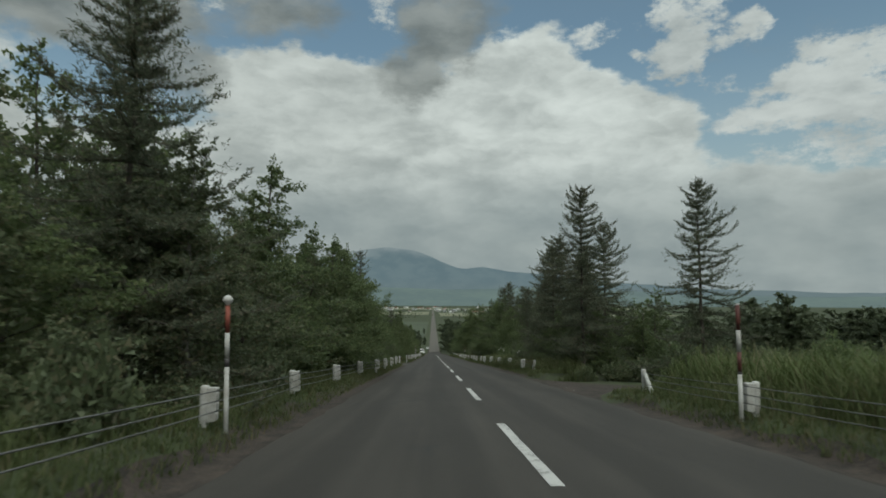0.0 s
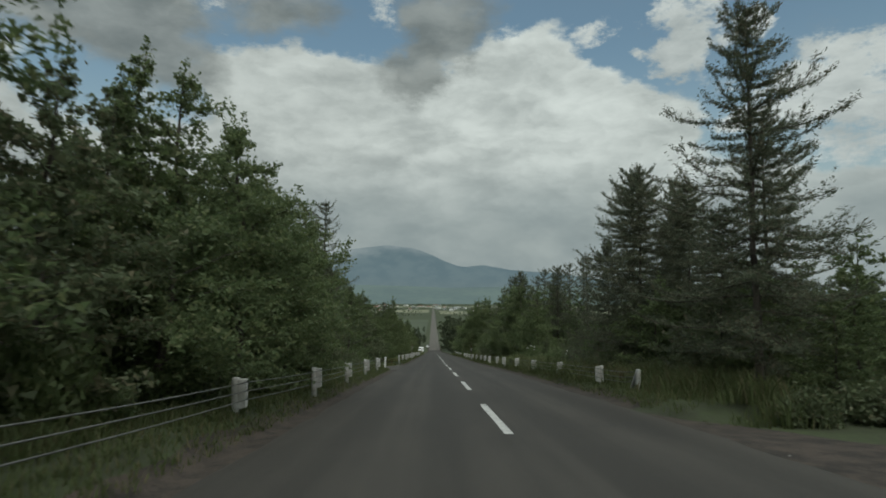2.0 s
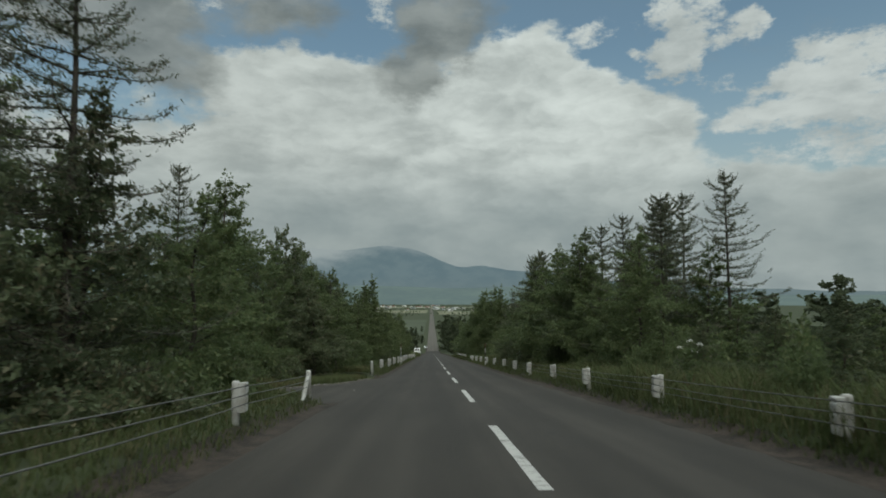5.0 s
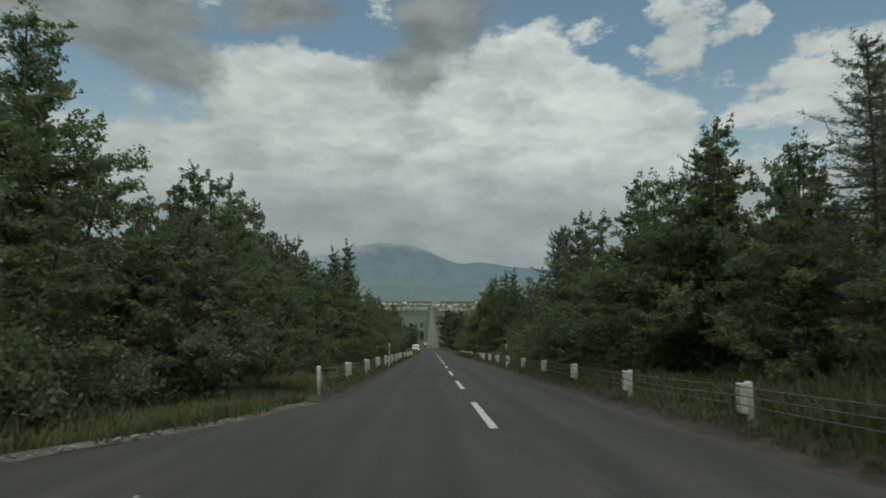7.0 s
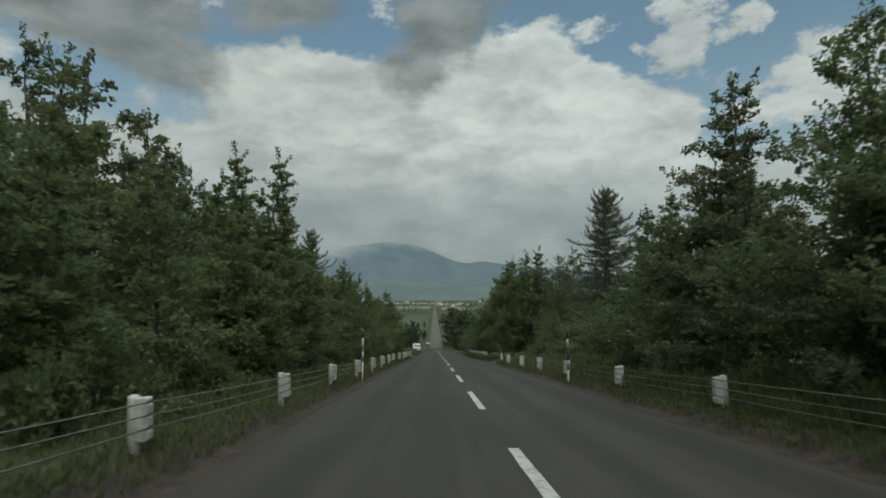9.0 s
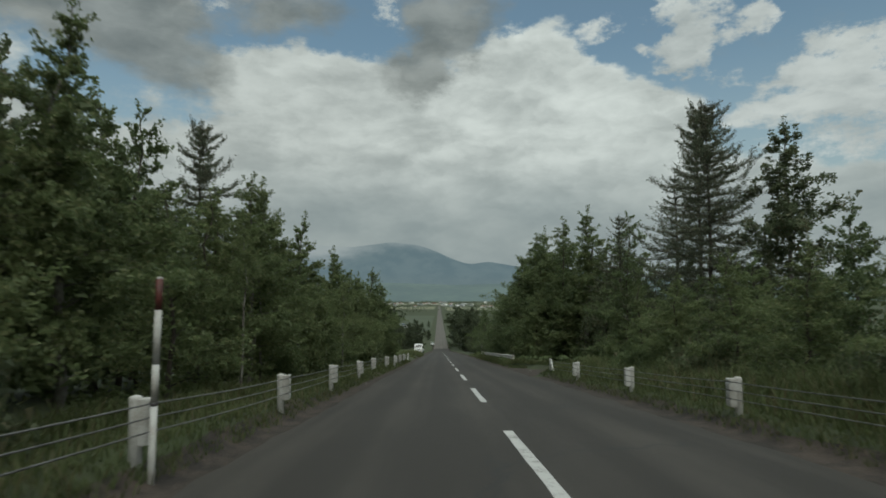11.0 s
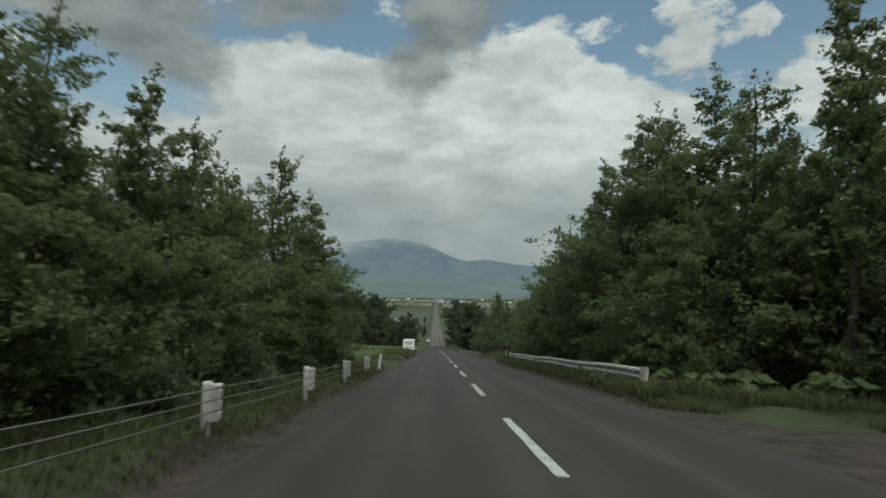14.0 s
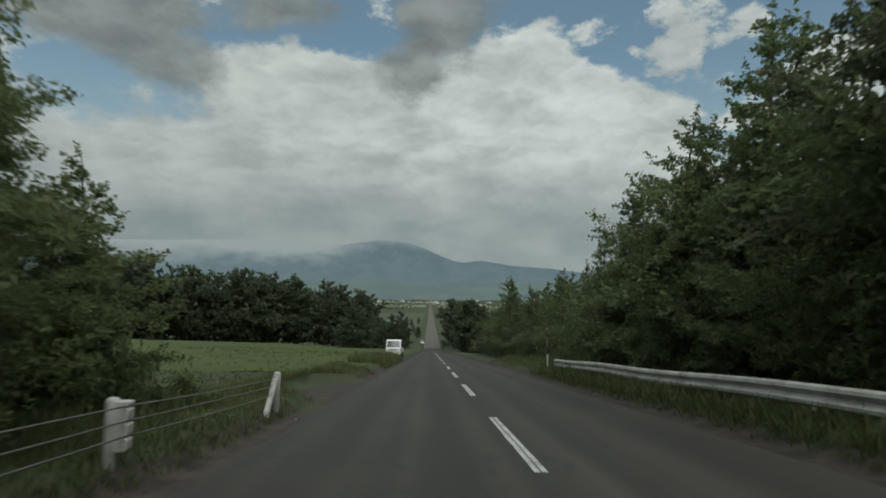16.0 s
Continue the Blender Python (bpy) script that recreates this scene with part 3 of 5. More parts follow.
def guard_rail():
    """Steel beam guard rail with two waves on posts."""
    root = tagged(new("guard_rail"), "dusty white steel beam guard rail on posts", "guard rail")
    s0, s1 = 135.7, 166.8
    root.location = at(4.4, s0)
    inv = Matrix.Translation(-root.location)
    wave = [(-0.02, 0.81), (-0.075, 0.775), (-0.085, 0.72), (-0.02, 0.665), (0.0, 0.64), (-0.02, 0.615), (-0.085, 0.56), (-0.075, 0.505), (-0.02, 0.47)]
    wave += [(x + 0.012, z) for x, z in wave[::-1]]
    n, s = len(wave), s0
    k = 0
    while s < s1 - 0.5:
        e = min(s + 4.0, s1)
        v, f = [], []
        for i in range(5):
            q = s + (e + 0.1 - s) * i / 4
            px = 4.4 + 0.27 * (q - s0) / (s1 - s0) + 0.012 * (k % 2)
            v += [inv @ at(px + a, q, b + 0.02 * math.sin(q * 0.6)) for a, b in wave]
        for i in range(4):
            f += [(i * n + j, i * n + (j + 1) % n, (i + 1) * n + (j + 1) % n, (i + 1) * n + j) for j in range(n)]
        f += [tuple(range(n))[::-1], tuple(range(4 * n, 5 * n))]
        mesh_ob("beam", v, f, M_RAIL, root, False, "white wave-profile beam")
        post = part("post", lathe([(0.06, -0.5), (0.06, 0.74), (0.04, 0.77), (0.001, 0.78)], 10), M_RAIL, root)
        post.location = inv @ at(4.4 + 0.27 * (s - s0) / (s1 - s0) + 0.13, s + 0.25)
        s, k = e, k + 1
    # rolled end pieces
    for se, d, px in ((s0, -1, 4.4), (s1, 1, 4.67)):
        v, f = [], []
        for i in range(7):
            a = math.pi * i / 6
            for z in (0.42, 0.83):
                v.append(inv @ at(px - 0.05 + 0.1 * (1 - math.cos(a)), se + d * 0.22 * math.sin(a), z))
            for z in (0.83, 0.42):
                v.append(inv @ at(px - 0.062 + 0.1 * (1 - math.cos(a)) + 0.024 * (i / 6), se + d * 0.208 * math.sin(a), z))
        for i in range(6):
            f += [(i * 4 + j, i * 4 + (j + 1) % 4, i * 4 + 4 + (j + 1) % 4, i * 4 + 4 + j) for j in range(4)]
        mesh_ob("end_piece", v, f, M_RAIL, root, False, "rounded white end piece")


guard_rail()


# ---- trees ----
def leaves(centres, length, width, rng_, axis=None, droop=0.3, size=None, corners=4):
    """Rhombic leaves round the centres; axis: directions along which they lie."""
    n = len(centres)
    if axis is None:
        axis = rng_.normal(size=(n, 3)) + np.array((0, 0, -droop))
    axis = axis / np.linalg.norm(axis, axis=1, keepdims=True)
    side = np.cross(axis, rng_.normal(size=(n, 3)))
    side /= np.linalg.norm(side, axis=1, keepdims=True) + 1e-9
    s = rng_.uniform(0.7, 1.3, (n, 1)) * (1 if size is None else size)
    nrm = np.cross(axis, side)
    p0, p2 = centres - axis * length * s * 0.5, centres + axis * length * s * 0.5
    mid = centres - axis * length * s * 0.08 + nrm * width * 0.18
    if corners == 3:
        v = np.stack([p0 + side * width * s * 0.45, p2, p0 - side * width * s * 0.45], 1).reshape(-1, 3)
    else:
        v = np.stack([p0, mid + side * width * s * 0.5, p2, mid - side * width * s * 0.5], 1).reshape(-1, 3)
    return v, np.arange(corners * n).reshape(n, corners)


def raw_mesh(name, v, f, mat, smooth=False):
    me = bpy.data.meshes.new(name)
    v, f = np.asarray(v, dtype=np.float32), np.asarray(f, dtype=np.int32)
    me.vertices.add(len(v))
    me.vertices.foreach_set("co", v.ravel())
    me.loops.add(f.size)
    me.loops.foreach_set("vertex_index", f.ravel())
    me.polygons.add(len(f))
    me.polygons.foreach_set("loop_start", np.arange(0, f.size, f.shape[1], dtype=np.int32))
    me.update(calc_edges=True)
    me.materials.append(mat)
    if smooth:
        me.polygons.foreach_set("use_smooth", [True] * len(f))
    return me


def broadleaf(seed, H=10.0, spread=0.23, count=9000, low=0.06, leaf=0.16, limbs=34, point=0.8, corners=4):
    """Trunk and crown meshes of a leafy tree H metres high: limbs, twigs along them and leaves along the twigs."""
    r = np.random.default_rng(seed)
    tv, tf = [], []
    lean = r.normal(0, 0.025, 2)
    wob = r.normal(0, 0.10, (9, 2))
    trunk = np.array([(lean[0] * H * i / 8 + wob[i][0] * (i > 0), lean[1] * H * i / 8 + wob[i][1] * (i > 0), H * 0.96 * i / 8 - 0.3) for i in range(9)])
    tube(tv, tf, [tuple(p) for p in trunk], 0.011 * H, 0.012, 7)
    twigs = []
    for k in range(limbs):
        h = low + (0.97 - low) * ((k + r.uniform(0, 1)) / limbs) ** 0.9
        az = k * 2.4 + r.normal(0, 0.4)
        q = (h - low) / (1 - low)
        prof = (0.6 + 0.4 * min(1, q / 0.22)) * (1 - max(0, q - 0.22) / 0.80) ** point
        L = H * spread * max(0.07, prof) * r.choice((r.uniform(0.6, 0.95), r.uniform(0.85, 1.3)))
        el = 0.15 + 0.85 * h + r.normal(0, 0.16)
        i = min(7, int(h * 8))
        b = trunk[i] + (trunk[i + 1] - trunk[i]) * (h * 8 - i)
        pts = [b]
        for j in range(1, 5):
            e = el * (1 - 0.12 * j)
            pts.append(pts[-1] + L / 4 * np.array((math.cos(az) * math.cos(e), math.sin(az) * math.cos(e), math.sin(e))) + r.normal(0, 0.03 * L + 0.01, 3))
        tube(tv, tf, [tuple(p) for p in (pts if count > 12000 else pts[::2])], 0.0035 * H * (1.15 - h), 0.006, 4 if corners == 4 else 3)
        for t in range(max(4, int(5 + 15 * L / (H * spread)))):
            u = 4 * r.uniform(0.12, 1.0) ** 0.75
            j = min(3, int(u))
            o = pts[j] + (pts[j + 1] - pts[j]) * (u - j)
            along = (pts[j + 1] - pts[j]) / (L / 4)
            d = r.normal(0, 0.75, 3) * np.array((1, 1, 0.6)) + along * 0.8 + np.array((0, 0, 0.22))
            twigs.append((o, d / np.linalg.norm(d), L * r.uniform(0.14, 0.40) + 0.012 * H, 1.0))
    # thin upright shoots break the outline, and one leads the top
    for k in range(limbs):
        o, d, L, _ = twigs[r.integers(len(twigs))]
        s = np.array((d[0] * 0.5, d[1] * 0.5, 0.75)) + r.normal(0, 0.15, 3)
        twigs.append((o + d * L * 0.7, s / np.linalg.norm(s), H * r.uniform(0.025, 0.06), 0.5))
    twigs.append((trunk[-1] - np.array((0, 0, 0.03 * H)), np.array((r.normal(0, 0.1), r.normal(0, 0.1), 1.0)), 0.085 * H, 0.45))
    each = count / sum(L * (0.5 + 0.5 * w) for o, d, L, w in twigs)
    P = []
    for o, d, L, w in twigs:
        per = max(4, int(each * L * (0.5 + 0.5 * w)))
        t = r.uniform(0.0, 1.0, (per, 1)) ** 0.8
        P.append(o + d * L * t + r.normal(0, 1, (per, 3)) * (0.4 + 0.6 * w) * (0.03 + 0.12 * L * (1.15 - t)) + np.array((0, 0, -0.14)) * t * t * L)
    P = np.concatenate(P)
    cv, cf = leaves(P, leaf, leaf * 0.66, r, corners=corners)
    # shaded inner foliage
    m = count // 22
    hh = r.uniform(low + 0.04, 0.72, m)
    aa = r.uniform(0, 6.28, m)
    rr = H * spread * 0.5 * np.sqrt(r.uniform(0, 1, m)) * (1 - np.maximum(0, hh - 0.25) / 0.75)
    Q = np.stack([np.cos(aa) * rr + lean[0] * H * hh, np.sin(aa) * rr + lean[1] * H * hh, hh * H], 1)
    iv, jf = leaves(Q, leaf * 1.8, leaf * 1.3, r, corners=corners)
    return tv, tf, np.concatenate([cv, iv]), np.concatenate([cf, jf + len(cv)]), trunk[-1]


def larch(seed, H=10.0, spread=0.24, dense=1.0, low=0.10, bare=0.0, gap=0.24, brush=0):
    """Trunk and crown meshes of a larch: long level boughs with upturned ends and flat sprays of needle tufts."""
    r = np.random.default_rng(seed)
    tv, tf, cen, ax = [], [], [], []
    tube(tv, tf, [(r.normal(0, 0.02), r.normal(0, 0.02), H * i / 8 - 0.3 * (i == 0)) for i in range(9)], 0.011 * H, 0.012, 7)
    h, az = low, r.uniform(0, 6)

    def spray(o, d, L, per, rad):
        m = max(3, int(per * L))
        t = r.uniform(0, 1, (m, 1))
        cen.append(o + d * L * t + r.normal(0, rad, (m, 3)) + np.array((0, 0, 0.16 * L)) * t * t)
        ax.append(d + r.normal(0, 0.75, (m, 3)))

    while h < 0.975:
        for q in range(4):
            az += 2.4 + r.normal(0, 0.4)
            L = H * spread * (((1.03 - h) / (1 - low)) ** 0.62) * r.choice((r.uniform(0.35, 0.8), r.uniform(0.8, 1.15)))
            el0 = -0.12 + 0.75 * h * h + r.normal(0, 0.12)
            curl = r.uniform(0.02, 0.09)
            pts = [np.array((0, 0, h * H))]
            a2 = az
            for j in range(1, 8):
                e = el0 - 0.14 * math.sin(math.pi * j / 6) + curl * max(0, j - 3) ** 1.5
                a2 += r.normal(0, 0.06)
                pts.append(pts[-1] + L / 7 * np.array((math.cos(a2) * math.cos(e), math.sin(a2) * math.cos(e), math.sin(e))))
            tube(tv, tf, [tuple(p) for p in pts], 0.010 + 0.006 * L, 0.006, 3)
            for j in range(1, 8):
                d = pts[j] - pts[j - 1]
                d = d / np.linalg.norm(d)
                sd = np.cross(d, (0, 0, 1.0))
                for sgn in (-1, 1, -1, 1):
                    if r.uniform() < 0.10 + bare:
                        continue
                    tl = L * 0.30 * r.uniform(0.35, 1.25) * (1.2 - j / 9) + 0.05
                    td = sd * sgn * r.uniform(0.5, 0.95) + d * 0.75 + np.array((0, 0, r.normal(0.02, 0.16)))
                    spray(pts[j - 1] + (pts[j] - pts[j - 1]) * r.uniform(0, 1), td / np.linalg.norm(td), tl, 17 * dense, 0.030)
                spray(pts[j - 1], d, L / 7, 26 * dense, 0.035)
        h += gap / H * (1.35 - 0.5 * h)
    spray(np.array((0, 0, 0.93 * H)), np.array((0, 0, 1.0)), 0.075 * H, 30 * dense, 0.05)
    # twigs that fill the body of the tree
    for k in range(brush):
        hh, a = low + (0.9 - low) * r.uniform() ** 1.15, r.uniform(0, 6.28)
        rr = H * spread * 0.80 * ((1.04 - hh) / (1 - low)) ** 0.8 * math.sqrt(r.uniform(0.02, 1))
        o = np.array((math.cos(a) * rr, math.sin(a) * rr, hh * H))
        d = np.array((math.cos(a), math.sin(a), 0.25 + 0.6 * hh)) + r.normal(0, 0.45, 3)
        spray(o, d / np.linalg.norm(d), r.uniform(0.3, 0.8) * (1.15 - 0.5 * hh), 24, 0.03)
    cv, cf = leaves(np.concatenate(cen), 0.105, 0.032, r, np.concatenate(ax), corners=3)
    return tv, tf, cv, cf, (0, 0)


TIPS = {}


def tree_thing(name, made, bark, leaf_mat, label):
    tv, tf, cv, cf, tip = made
    root = tagged(new(name), label, "tree")
    TIPS[root.name] = Vector((tip[0], tip[1], 0))
    for nm, me in (("trunk", raw_mesh("trunk", tv, tf, bark, True)), ("crown", raw_mesh("crown", cv, cf, leaf_mat))):
        new(nm, me).parent = root
    return root


BROAD_TALL = [tree_thing("birch_tree", broadleaf(i, spread=sp, point=po, count=19000, leaf=0.118, limbs=46, corners=3), bk, lm, lb) for i, sp, po, bk, lm, lb in (
    (1, 0.20, 0.75, M_BIRCH, M_LEAF2, "slender birch with dull green leaves at the roadside"),
    (2, 0.26, 0.8, M_BARK, M_LEAF, "bushy green broadleaf tree by the road"),
    (3, 0.22, 0.9, M_BIRCH, M_LEAF, "pointed green birch leafy down to the grass"),
    (4, 0.29, 0.85, M_BARK, M_LEAF, "broad leafy green tree beside the verge"))]
BROAD_FILL = [tree_thing("broadleaf_tree", broadleaf(20 + i, spread=0.29, count=11500, leaf=0.15, limbs=38, point=0.9, corners=3), M_BARK, lm, lb) for i, (lm, lb) in enumerate((
    (M_LEAF, "dense green broadleaf tree in the roadside thicket"), (M_LEAF2, "dull green broadleaf tree in the roadside thicket"), (M_LEAF, "low-branched green tree in the roadside thicket")))]
BACK = [tree_thing("broadleaf_tree", broadleaf(30 + i, spread=0.28, count=7800, leaf=0.168, limbs=32, point=0.8, corners=3), M_BARK, lm, lb) for i, (lm, lb) in enumerate((
    (M_LEAF, "green tree standing back in the roadside thicket"), (M_LEAF2, "dull green tree standing back from the road")))]
FOREST = [tree_thing("forest_tree", broadleaf(40 + i, spread=0.30, count=1400, leaf=0.55, limbs=16, point=0.45, corners=3), M_BARK, M_WOOD, "dark green forest tree behind the hay field") for i in range(3)]
WOODS = [tree_thing("forest_tree", broadleaf(45 + i, spread=0.33, count=2300, leaf=0.38, limbs=18, point=0.4, corners=3), M_BARK, M_WOOD, "dark green tree of the wood behind the field") for i in range(3)]
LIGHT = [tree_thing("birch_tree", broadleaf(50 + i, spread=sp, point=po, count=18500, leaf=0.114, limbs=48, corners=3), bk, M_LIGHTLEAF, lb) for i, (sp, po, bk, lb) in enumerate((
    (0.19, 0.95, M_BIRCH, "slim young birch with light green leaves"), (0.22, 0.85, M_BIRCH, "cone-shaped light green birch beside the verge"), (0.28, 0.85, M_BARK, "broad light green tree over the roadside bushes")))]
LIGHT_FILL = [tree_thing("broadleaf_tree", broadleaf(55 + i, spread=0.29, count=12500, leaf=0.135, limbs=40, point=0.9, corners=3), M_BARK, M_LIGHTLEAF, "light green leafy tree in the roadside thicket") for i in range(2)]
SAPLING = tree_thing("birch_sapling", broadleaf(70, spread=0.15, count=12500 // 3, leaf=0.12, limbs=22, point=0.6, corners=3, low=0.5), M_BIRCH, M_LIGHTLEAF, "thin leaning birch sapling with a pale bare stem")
LARCHES = [tree_thing("larch_tree", larch(60 + i, spread=sp, dense=de, bare=ba, low=0.04 if i == 1 else 0.10, gap=(0.30, 0.27, 0.32)[i], brush=(160, 850, 60)[i]), M_BARK, M_LARCH, lb) for i, (sp, de, ba, lb) in enumerate((
    (0.36, 2.0, 0.04, "feathery grey-green larch with upturned branches"), (0.40, 2.3, 0.0, "dense dark larch spreading beside the road"), (0.30, 1.1, 0.18, "thin sparse larch with bare twigs")))]
used = set()


def plant(proto, x, s, h, turn, base=10.0, squash=1.0, sink=0.0):
    k = h / base
    m = Matrix.LocRotScale(ground_at(x, s, -sink), Euler((0, 0, turn)), (k * squash, k * squash, k))
    if proto.name not in used:
        used.add(proto.name)
        proto.matrix_basis = m
        proto.scale = (k * squash, k * squash, k)
        return proto
    made = copy_thing(proto, Matrix.Identity(4))
    made.matrix_basis = m
    return made


rng = random.Random(4)
# single trees along the road: kind, x, distance, height
B, L, N = BROAD_TALL, LARCHES, LIGHT
LEFT_TREES = [(L[1], -7.4, 11.2, 9.1), (B[0], -6.3, 11.5, 5.9), (B[1], -7.0, 20.2, 8.4), (B[2], -6.8, 27.0, 7.4), (B[3], -5.6, 29.2, 6.7), (B[1], -5.8, 26.4, 6.6), (B[1], -6.3, 30.7, 7.3), (B[3], -6.4, 33.7, 7.0), (B[3], -6.5, 36.6, 6.4), (B[0], -6.6, 40.5, 6.9),
              (L[2], -7.4, 49.6, 9.8), (L[2], -8.3, 48.6, 9.3), (L[0], -9.4, 47.5, 9.0), (B[1], -12.2, 71.0, 11.5), (B[3], -12.6, 72.0, 10.8), (L[2], -14.0, 69.5, 11.0), (B[1], -9.0, 78.3, 7.6), (B[3], -10.4, 81.6, 7.8), (B[3], -13.0, 75.4, 9.5), (B[2], -11.4, 79.4, 8.8), (B[0], -9.6, 76.2, 8.4),
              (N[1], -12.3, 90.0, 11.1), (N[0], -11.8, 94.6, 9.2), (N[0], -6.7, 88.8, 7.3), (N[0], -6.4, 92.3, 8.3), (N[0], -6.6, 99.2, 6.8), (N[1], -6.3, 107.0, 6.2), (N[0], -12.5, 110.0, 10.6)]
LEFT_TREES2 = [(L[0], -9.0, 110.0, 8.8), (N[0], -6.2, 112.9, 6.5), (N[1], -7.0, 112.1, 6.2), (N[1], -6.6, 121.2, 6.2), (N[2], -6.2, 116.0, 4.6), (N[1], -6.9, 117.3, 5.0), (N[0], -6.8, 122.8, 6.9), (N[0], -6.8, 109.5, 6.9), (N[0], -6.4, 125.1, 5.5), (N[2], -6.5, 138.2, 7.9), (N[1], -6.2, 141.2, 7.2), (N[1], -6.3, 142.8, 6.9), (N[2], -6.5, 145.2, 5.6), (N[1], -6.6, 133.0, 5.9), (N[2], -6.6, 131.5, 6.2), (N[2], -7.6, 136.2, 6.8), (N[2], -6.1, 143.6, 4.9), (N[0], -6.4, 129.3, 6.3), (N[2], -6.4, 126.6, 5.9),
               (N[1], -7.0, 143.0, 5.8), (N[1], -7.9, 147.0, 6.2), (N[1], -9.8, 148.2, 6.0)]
RIGHT_TREES = [(L[0], 6.5, 29.7, 9.6), (L[0], 8.6, 32.9, 8.6), (L[0], 10.3, 24.5, 8.9), (L[1], 6.7, 38.1, 8.1), (L[1], 8.2, 37.2, 7.5), (L[1], 8.3, 43.5, 10.0), (L[0], 10.0, 42.7, 9.4), (L[1], 7.7, 33.8, 5.6), (B[3], 9.0, 40.0, 4.6), (B[1], 10.6, 43.0, 5.2), (L[1], 7.4, 44.6, 6.6), (B[3], 9.2, 46.0, 4.4), (L[1], 9.2, 40.6, 7.6), (B[3], 8.0, 45.4, 4.0), (B[1], 12.0, 41.0, 5.4), (B[3], 7.5, 41.6, 3.8), (B[1], 8.8, 35.6, 4.4), (B[3], 11.0, 35.0, 5.0), (B[3], 7.3, 36.2, 3.6), (L[0], 9.4, 66.0, 8.6), (L[2], 11.4, 64.0, 9.4), (B[1], 7.0, 62.0, 6.2), (L[2], 7.8, 66.5, 7.6), (B[2], 7.0, 68.5, 5.6), (L[2], 9.8, 68.0, 8.8), (B[2], 6.9, 71.5, 7.9), (B[0], 7.6, 72.5, 8.5), (B[1], 10.4, 73.0, 8.8),
               (L[2], 11.6, 71.0, 10.0), (L[2], 13.4, 72.9, 10.9), (L[2], 11.3, 82.0, 11.0), (B[2], 7.4, 78.8, 8.6), (B[1], 7.2, 76.6, 8.1), (B[3], 7.0, 74.3, 7.4), (B[1], 7.1, 82.7, 8.0), (B[0], 7.6, 88.7, 9.4), (B[3], 7.4, 91.0, 6.8), (B[2], 10.4, 100.0, 9.8)]
RIGHT_TREES2 = [(L[0], 13.5, 122.0, 14.9), (B[1], 10.2, 125.7, 7.6), (L[0], 15.4, 127.5, 16.5), (L[2], 14.9, 130.0, 13.4), (B[0], 16.3, 119.5, 13.6), (L[2], 11.7, 132.1, 11.1), (N[0], 10.2, 134.9, 12.6), (B[1], 8.8, 137.3, 10.6), (B[3], 8.0, 141.7, 11.0),
                (N[1], 9.9, 142.0, 13.4), (N[2], 8.9, 145.5, 13.0), (B[1], 8.1, 146.0, 12.0), (B[0], 7.2, 148.4, 10.4), (B[1], 9.0, 155.6, 12.2), (B[2], 6.9, 155.8, 7.6), (B[0], 6.9, 161.9, 7.6), (B[3], 7.4, 157.3, 9.3), (B[1], 7.6, 162.8, 8.0), (B[3], 8.0, 152.6, 9.8), (N[2], 6.7, 150.0, 6.2), (B[3], 7.0, 153.6, 6.4), (B[1], 6.8, 159.6, 6.0),
                (B[1], 7.0, 166.3, 6.6), (B[2], 7.0, 199.0, 8.7), (N[2], 7.6, 206.0, 9.5)]
for proto, x, s, h in LEFT_TREES + LEFT_TREES2 + RIGHT_TREES + RIGHT_TREES2:
    turn = rng.uniform(0, 6.3)
    wide = 1.2 if proto in B + N else 1.0
    off = Matrix.Rotation(turn, 3, "Z") @ TIPS[proto.name] * (h / 10 * wide)
    plant(proto, x - off.x, s + 0.3 - off.y, h, turn, squash=wide)


for x, s, h in ((-6.0, 39.3, 6.6), (-6.1, 107.4, 6.0), (-5.5, 104.3, 4.6), (-7.6, 112.2, 4.3), (-5.6, 118.7, 4.6), (-6.6, 127.9, 4.2), (-6.8, 129.4, 4.7), (-6.7, 131.2, 4.0), (-6.9, 133.2, 4.4), (-6.7, 135.7, 4.6)):
    plant(SAPLING, x, s, h, rng.uniform(0, 6.3), squash=0.7)


# how steeply the tree wall rises over a driver's eye, along each side
WALL = {-1: [(0, 0.55), (9, 0.6), (14, 0.75), (20, 1.1), (27, 1.0), (35, 0.8), (41, 0.98), (50, 1.1), (58, 0.75), (71, 0.78), (80, 0.7), (90, 0.95), (99, 1.1), (107, 0.98), (113, 0.85), (121, 0.85), (131, 0.8), (138, 1.05), (146, 0.85), (150, 0.6)],
        1: [(0, 0.12), (18, 0.12), (26, 0.12), (31, 0.4), (39, 0.45), (42, 0.2), (61, 0.2), (67, 0.6), (72, 0.75), (83, 0.78), (91, 0.65), (96, 0.5), (112, 0.42), (120, 0.38), (131, 0.6), (140, 0.95), (150, 1.0), (156, 0.9), (168, 0.72), (185, 0.7), (232, 0.75)]}
